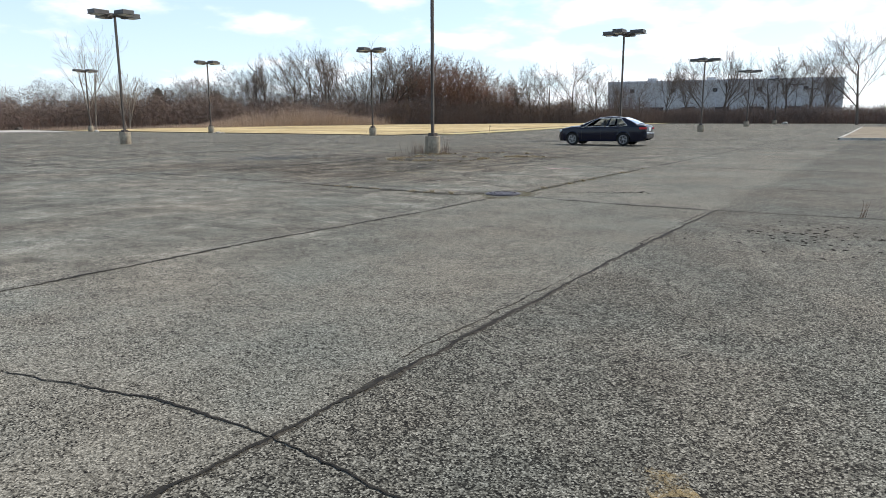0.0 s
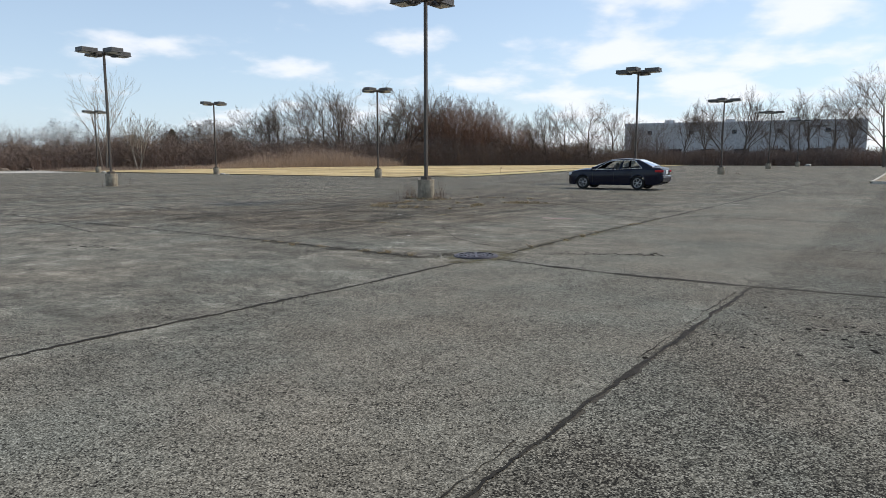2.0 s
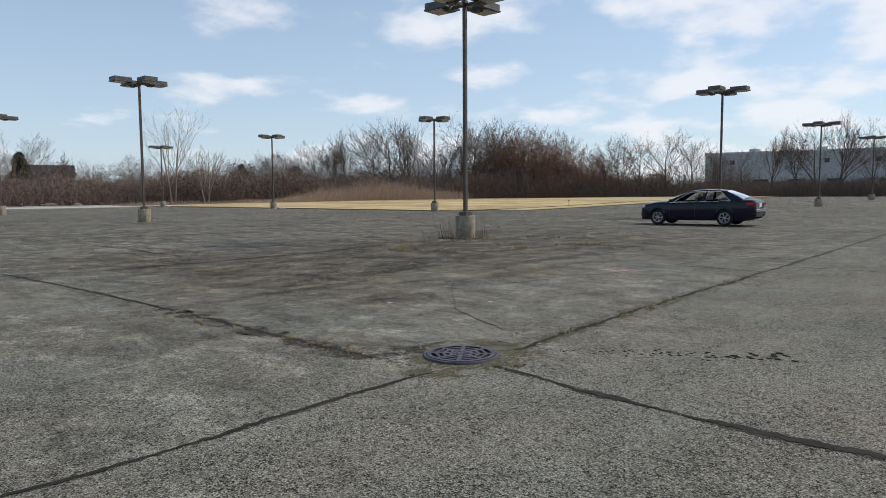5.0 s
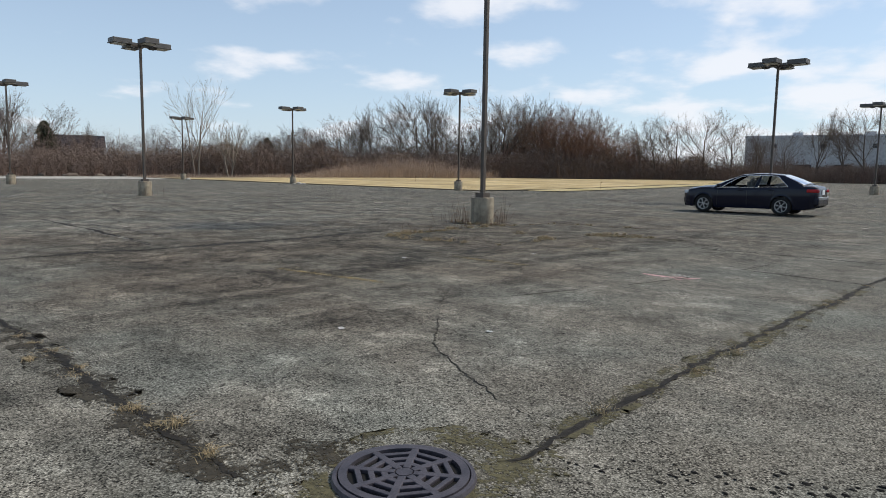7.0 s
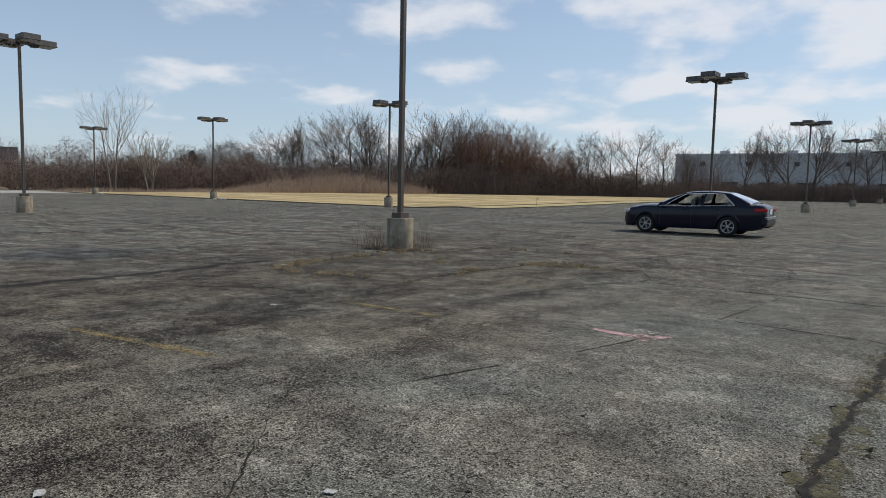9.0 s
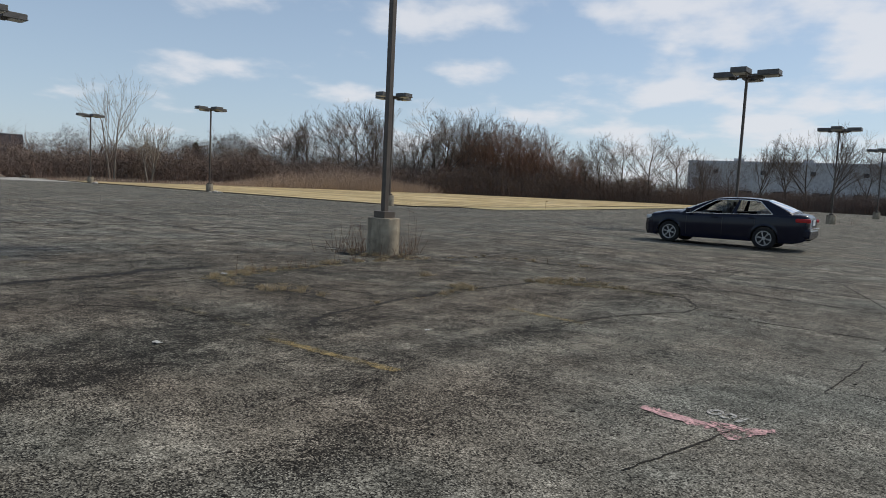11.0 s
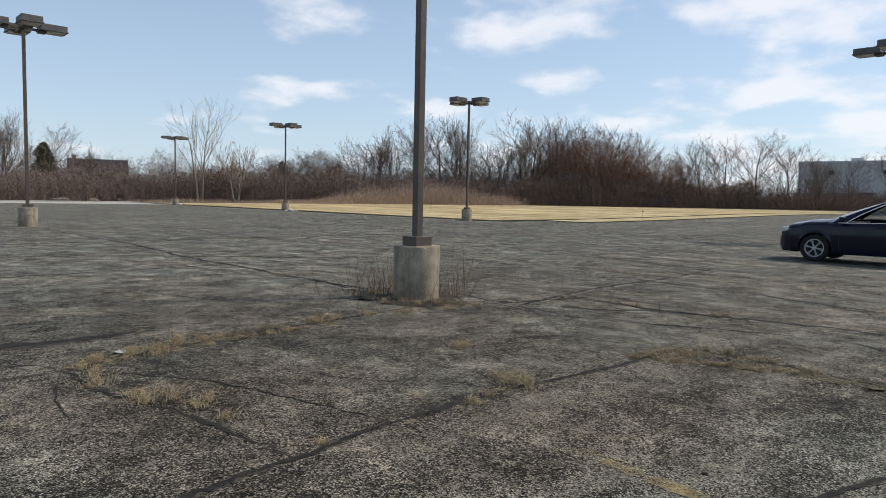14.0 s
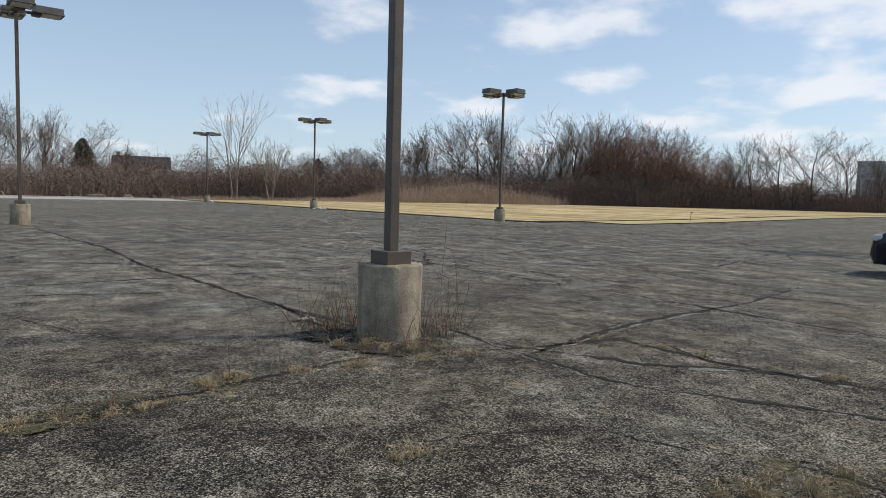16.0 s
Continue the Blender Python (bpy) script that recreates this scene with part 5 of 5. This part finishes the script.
for i in range(38):
    a = rg.uniform(0, 2 * math.pi)
    r = 0.33 + abs(rg.gauss(0, 0.16))
    place_weed(-15 + r * math.cos(a), 23 + r * math.sin(a), rg.uniform(0.5, 1.0))
for i in range(46):
    place_weed(-15.35 - abs(rg.gauss(0, 0.35)), 22.75 + rg.gauss(0, 0.25), rg.uniform(0.6, 1.3))
for i in range(16):
    place_weed(-14.75 + abs(rg.gauss(0, 0.10)), 23.30 + abs(rg.gauss(0, 0.16)), rg.uniform(0.9, 1.7))
for i in range(30):
    place_weed(-14.6 + rg.gauss(0, 0.3), 22.75 + rg.gauss(0, 0.3), 0.8, rg.choice((-1, 1)) * rg.uniform(0.8, 2))
for px, py in ((-36.4, 23), (-59.3, 23.1), (-37.2, 46.4), (-59.3, 46.9), (-81, 46.3), (-15, 68.2), (-15, 45.4)):
    for i in range(16):
        place_weed(px + rg.uniform(-0.5, 1.8), py + rg.gauss(0, 0.4) + 0.2, rg.uniform(0.6, 1.1))
for i in range(46):
    k = rg.random()
    place_weed(-13.9 - 0.45 * k + rg.gauss(0, 0.07), 18.9 + 3.2 * k, rg.uniform(0.15, 0.45))
for x, y, k in ((-14.25, 21.1, 0.6), (-14.3, 21.5, 0.6), (0.36, 11.02, 0.7), (0.38, 11.06, 0.6), (0.34, 11.0, 0.7), (0.4, 11.0, 0.5), (0.37, 11.04, 0.45), (-12.7, 24.7, 0.5), (-12.4, 24.75, 0.4), (-14.0, 20.0, 0.5)):
    place_weed(x, y, k)
for i in range(13):
    grass_tuft(-14.85 + rg.gauss(0, 0.35), 22.55 + rg.gauss(0, 0.22), rg.uniform(0.7, 1.5), rg.random() < 0.3, i)


def grow_grass():
    rn = random.Random(77)
    A, B, R = [], [], []
    for x0, y0, k, low, seed in GRASS:
        n, r, h, lean = (46, 0.12, 0.028, 1.6) if low else (60, 0.075, 0.08, 0.7)
        z0 = height(x0, y0)
        for _ in range(n):
            a, d = rn.uniform(0, 2 * math.pi), k * r * abs(rn.gauss(0, 0.7))
            x, y = x0 + d * math.cos(a), y0 + d * math.sin(a)
            hh = k * h * rn.uniform(0.3, 1.2)
            dx, dy = rn.gauss(0, lean) * hh, rn.gauss(0, lean) * hh
            mid = (x + dx * 0.4, y + dy * 0.4, z0 + hh * 0.65)
            A += [(x, y, z0 - 0.01), mid]
            B += [mid, (x + dx, y + dy, z0 + hh * rn.uniform(0.6, 1.0))]
            R += [0.0021, 0.0015]
    ob = new("crack_grass", stick_mesh("crack_grass", A, B, np.array(R), np.array(R) * 0.5, M_DRYGRASS))
    tagged(ob, "dry straw-coloured grass growing out of the asphalt cracks", "grass", kind="stuff")


grow_grass()
ob = new("dead_weeds", stick_mesh("dead_weeds", [w[0] for w in STALKS], [w[1] for w in STALKS], np.array([w[2] for w in STALKS]), np.array([w[3] for w in STALKS]), M_WEED))
tagged(ob, "dry brown dead weed stalks round the concrete footings", "weeds", kind="stuff")


def flat_patch(name, outline, mat, z, label, category, seed=1, rough=0.012):
    """A thin film of paint or stain with an uneven outline."""
    bm = bmesh.new()
    rn = random.Random(seed)
    pts = []
    for (ax, ay), (bx, by) in zip(outline, outline[1:] + outline[:1]):
        n = max(2, int(math.dist((ax, ay), (bx, by)) / 0.04))
        for i in range(n):
            k = i / n
            pts.append(bm.verts.new((ax + (bx - ax) * k + rn.gauss(0, rough), ay + (by - ay) * k + rn.gauss(0, rough), z)))
    bm.faces.new(pts)
    bmesh.ops.triangulate(bm, faces=bm.faces)
    if sum(f.normal.z for f in bm.faces) < 0:
        bmesh.ops.reverse_faces(bm, faces=bm.faces)
    return tagged(new(name, mesh_of(name, bm, mat)), label, category, kind="structure")


def line_mark(x0, y0, x1, y1, w, mat, label, seed=1):
    d = Vector((x1 - x0, y1 - y0)).normalized()
    s = Vector((-d.y, d.x)) * w / 2
    flat_patch("painted_line", [(x0 + s.x, y0 + s.y), (x1 + s.x, y1 + s.y), (x1 - s.x, y1 - s.y), (x0 - s.x, y0 - s.y)], mat, 0.005, label, "road marking", seed)


YELLOW = "worn yellow parking line painted on the asphalt"
line_mark(-10.6, 17.05, -9.15, 17.14, 0.10, M_YELLOW, YELLOW, 1)
line_mark(-10.1, 19.98, -9.1, 19.92, 0.10, M_YELLOW, YELLOW, 2)
line_mark(-11.2, 14.2, -9.35, 14.5, 0.10, M_YELLOW, YELLOW, 3)
PINKLABEL = "faded pink spray paint arrow on the asphalt"
flat_patch("painted_mark", [(-7.58, 17.66), (-7.30, 17.60), (-7.14, 17.60), (-7.12, 17.70), (-7.36, 17.74), (-7.58, 17.75)], M_PINK, 0.005, PINKLABEL, "road marking", 4)
flat_patch("painted_mark", [(-7.16, 17.76), (-7.10, 17.60), (-6.98, 17.50), (-6.84, 17.86), (-6.93, 17.80)], M_PINK, 0.006, PINKLABEL, "road marking", 5)


def white_digits():
    cu = bpy.data.curves.new("painted_digits", "FONT")
    cu.body, cu.size, cu.extrude = "001", 0.17, 0.0008
    cu.offset = 0.006
    ob = new("tmp", cu)
    deps = bpy.context.evaluated_depsgraph_get()
    me = bpy.data.meshes.new_from_object(ob.evaluated_get(deps))
    bpy.data.objects.remove(ob)
    me.materials.clear()
    me.materials.append(M_WHITEPAINT)
    ob = new("painted_digits", me)
    ob.matrix_basis = pose(-7.26, 17.90, 0.007, 0, 0, -12)
    tagged(ob, "white hand-painted digits beside the pink arrow", "road marking", kind="structure")


white_digits()


def crumbs():
    """Loose dark crumbs and pits of ravelled asphalt."""
    rn = random.Random(17)
    verts, faces = [], []
    spots = [(-4.9 + 1.75 * k + rn.gauss(0, 0.09), 11.62 + 1.1 * k + rn.gauss(0, 0.07), 0.007 + 0.014 * k * k) for k in [rn.random() for _ in range(80)]]
    spots += [(rn.gauss(-0.1, 0.6), rn.gauss(8.9, 0.6), 0.014) for _ in range(120)]
    spots += [(rn.gauss(-10.9, 0.3), rn.gauss(8.4, 0.12), 0.018) for _ in range(24)]
    spots += [(rn.uniform(-14, -6), rn.uniform(12, 25), 0.008) for _ in range(160)]
    for x, y, r in spots:
        b = len(verts)
        r *= rn.uniform(0.5, 1.7)
        n = 7
        for i in range(n):
            a = 2 * math.pi * i / n
            q = r * rn.uniform(0.6, 1.2)
            verts.append((x + q * 1.5 * math.cos(a), y + q * math.sin(a), 0.002))
        for i in range(n):
            a = 2 * math.pi * i / n
            q = r * rn.uniform(0.3, 0.6)
            verts.append((x + q * 1.5 * math.cos(a), y + q * math.sin(a), 0.005 + r * 0.18))
        faces += [(b + i, b + (i + 1) % n, b + n + (i + 1) % n, b + n + i) for i in range(n)] + [tuple(b + n + i for i in range(n))]
    ob = new("asphalt_crumbs", data_mesh("asphalt_crumbs", verts, faces, M_CRACK))
    tagged(ob, "loose dark crumbs of broken asphalt", "rubble", kind="stuff")


crumbs()


def litter(x, y, s, turn, label="small crumpled scrap of white litter on the asphalt"):
    rn = random.Random(int(x * 100))
    bm = bmesh.new()
    bmesh.ops.create_grid(bm, x_segments=4, y_segments=3, size=0.5)
    for v in bm.verts:
        v.co = Vector((v.co.x * s * 1.5 + rn.gauss(0, s * 0.06), v.co.y * s + rn.gauss(0, s * 0.06), abs(rn.gauss(0, s * 0.10)) + 0.004))
    r = bmesh.ops.extrude_face_region(bm, geom=bm.faces[:])
    for v in [e for e in r["geom"] if isinstance(e, bmesh.types.BMVert)]:
        v.co.z += 0.003
    ob = new("litter", mesh_of("litter", bm, M_LITTER))
    ob.matrix_basis = pose(x, y, 0.003, 0, 0, turn)
    tagged(ob, label, "litter", "scraps of litter")


for x, y, s in ((-6.8, 13.45, 0.035), (-7.75, 12.6, 0.045), (-9.9, 18.35, 0.035), (-14.0, 18.9, 0.07), (-10.9, 16.3, 0.05)):
    litter(x, y, s, x * 50)
flat_patch("painted_mark", [(-9.2, 9.2), (-8.85, 9.5), (-8.7, 9.7), (-8.75, 9.5), (-9.05, 9.2)], M_FAINT, 0.004, "faint white paint smear on the asphalt", "road marking", 9)
flat_patch("stain", [(-0.1, 2.38), (0.07, 2.3), (0.2, 2.4), (0.12, 2.52), (-0.05, 2.5)], M_RUST, 0.004, "rusty yellow stain on the asphalt", "stain", 8)


def rock(x, y, size, seed, mat, name, label, category, group):
    rn = random.Random(seed)
    bm = bmesh.new()
    bmesh.ops.create_icosphere(bm, subdivisions=2, radius=1)
    for v in bm.verts:
        k = 1 + 0.35 * noise.noise(v.co * 1.3 + Vector((seed, 0, 0)))
        v.co = Vector((v.co.x * size[0] * k, v.co.y * size[1] * k, max(v.co.z, -0.4) * size[2] * k))
    ob = new(name, mesh_of(name, bm, mat))
    ob.matrix_basis = pose(x, y, height(x, y) + size[2] * 0.38, 0, 0, rn.uniform(0, 180))
    tagged(ob, label, category, group)


for i, (x, y, w) in enumerate(((-57.6, 46.4, 0.28), (-57.0, 46.5, 0.18), (-58.1, 46.2, 0.15), (-14.2, 119.5, 0.5), (-79.6, 46.2, 0.3))):
    rock(x, y, (w, w * 0.7, w * 0.5), i + 3, M_CURB, "rock", "pale broken lump of concrete lying on the lot", "rock", "concrete lumps")
for i, (x, y, w) in enumerate(((-97.8, 36, 0.9), (-97.9, 39.5, 1.1), (-97.9, 43, 0.8), (-98.0, 46, 0.7), (-97.8, 30, 0.6))):
    rock(x, y, (0.3, w, 0.34), i + 30, M_BARK, "log", "dark fallen log at the foot of the thicket", "log", "logs along the edge")


def marker_flag(x, y):
    root = new("marker_flag")
    bm = bmesh.new()
    tube(bm, (0, 0, -0.05), (0, 0, 0.62), 0.012, 0.010, 6)
    part("stake", bm, M_WEED, root)
    bm = bmesh.new()
    box(bm, 0.07, 0, 0.56, 0.14, 0.012, 0.1, 0.003)
    part("flag", bm, M_YELLOW, root, "small faded yellow flag")
    root.matrix_basis = pose(x, y, height(x, y) + 0.05)
    tagged(root, "thin stake with a faded yellow marker flag in the grass", "marker flag", "marker flags")


marker_flag(-34.2, 61.5)
marker_flag(-62, 66)
DIRT = "dark damp dirt and moss gathered at the drain"
flat_patch("dirt", [(-6.6, 10.35), (-6.0, 10.3), (-5.55, 10.55), (-5.6, 11.0), (-5.75, 11.2), (-5.95, 10.95), (-6.3, 10.65), (-6.7, 10.6)], M_DIRT, 0.0035, DIRT, "dirt", 21, 0.03)
flat_patch("dirt", [(-5.5, 10.4), (-5.0, 10.3), (-4.75, 10.7), (-4.7, 11.15), (-4.85, 11.75), (-5.2, 11.7), (-5.5, 11.65), (-5.75, 11.4), (-5.8, 10.8)], M_MOSS, 0.0025, DIRT, "dirt", 22, 0.03)
flat_patch("dirt", [(-9.6, 10.42), (-7.5, 10.38), (-6.3, 10.32), (-6.3, 10.62), (-7.5, 10.66), (-9.6, 10.68)], M_DIRT, 0.003, "dark dirt along the joint of the asphalt", "dirt", 23, 0.03)
flat_patch("dirt", [(-5.2, 11.7), (-5.0, 11.7), (-4.98, 14), (-5.02, 18.5), (-5.24, 18.5), (-5.26, 14)], M_MOSS, 0.003, "dark dirt along the joint of the asphalt", "dirt", 24, 0.025)

# ---- remains of the stall lines ----
M_GHOST = paint_material("ghost_yellow_paint", (0.34, 0.285, 0.17), 1.07, 46)
rl = random.Random(61)
for row in (-15.0, -37.0, -59.0):
    for k in range(17):
        y = 14.4 + 2.79 * k
        for sgn in (1, -1):
            if row < -50 and k % 2 or row < -20 and y > 44:
                continue
            a, b = row + sgn * rl.uniform(0.7, 2.2), row + sgn * rl.uniform(5.0, 5.8)
            w = 0.10 if row > -20 else 0.14
            d = rl.gauss(0, 0.04)
            flat_patch("painted_line", [(a, y + d), (b, y + d), (b, y + d + w), (a, y + d + w)], M_GHOST, height(a, y) + 0.0045, "almost worn away pale yellow stall line on the asphalt", "road marking", k + 7)
# dark film round the footing, reaching farthest towards -x
flat_patch("dirt", [(-16.0, 22.5), (-15.4, 22.35), (-14.7, 22.3), (-14.2, 22.6), (-14.3, 23.2), (-14.5, 23.6), (-15.2, 23.6), (-15.8, 23.3), (-16.2, 22.9)], M_DIRT, 0.003, "dark patch on the asphalt round the concrete footing", "dirt", 31, 0.05)
flat_patch("dirt", [(-14.5, 21.5), (-14.1, 21.3), (-13.8, 19.2), (-13.6, 18.5), (-13.95, 18.4), (-14.2, 19.4)], M_MOSS, 0.003, "brown soil and dead grass along the broken joint", "dirt", 32, 0.04)
flat_patch("dirt", [(-11.3, 22.2), (-10.9, 22.5), (-9.3, 22.7), (-9.3, 22.95), (-10.7, 23.0), (-11.3, 22.9)], M_MOSS, 0.003, "brown soil and dead grass along the broken joint", "dirt", 33, 0.04)
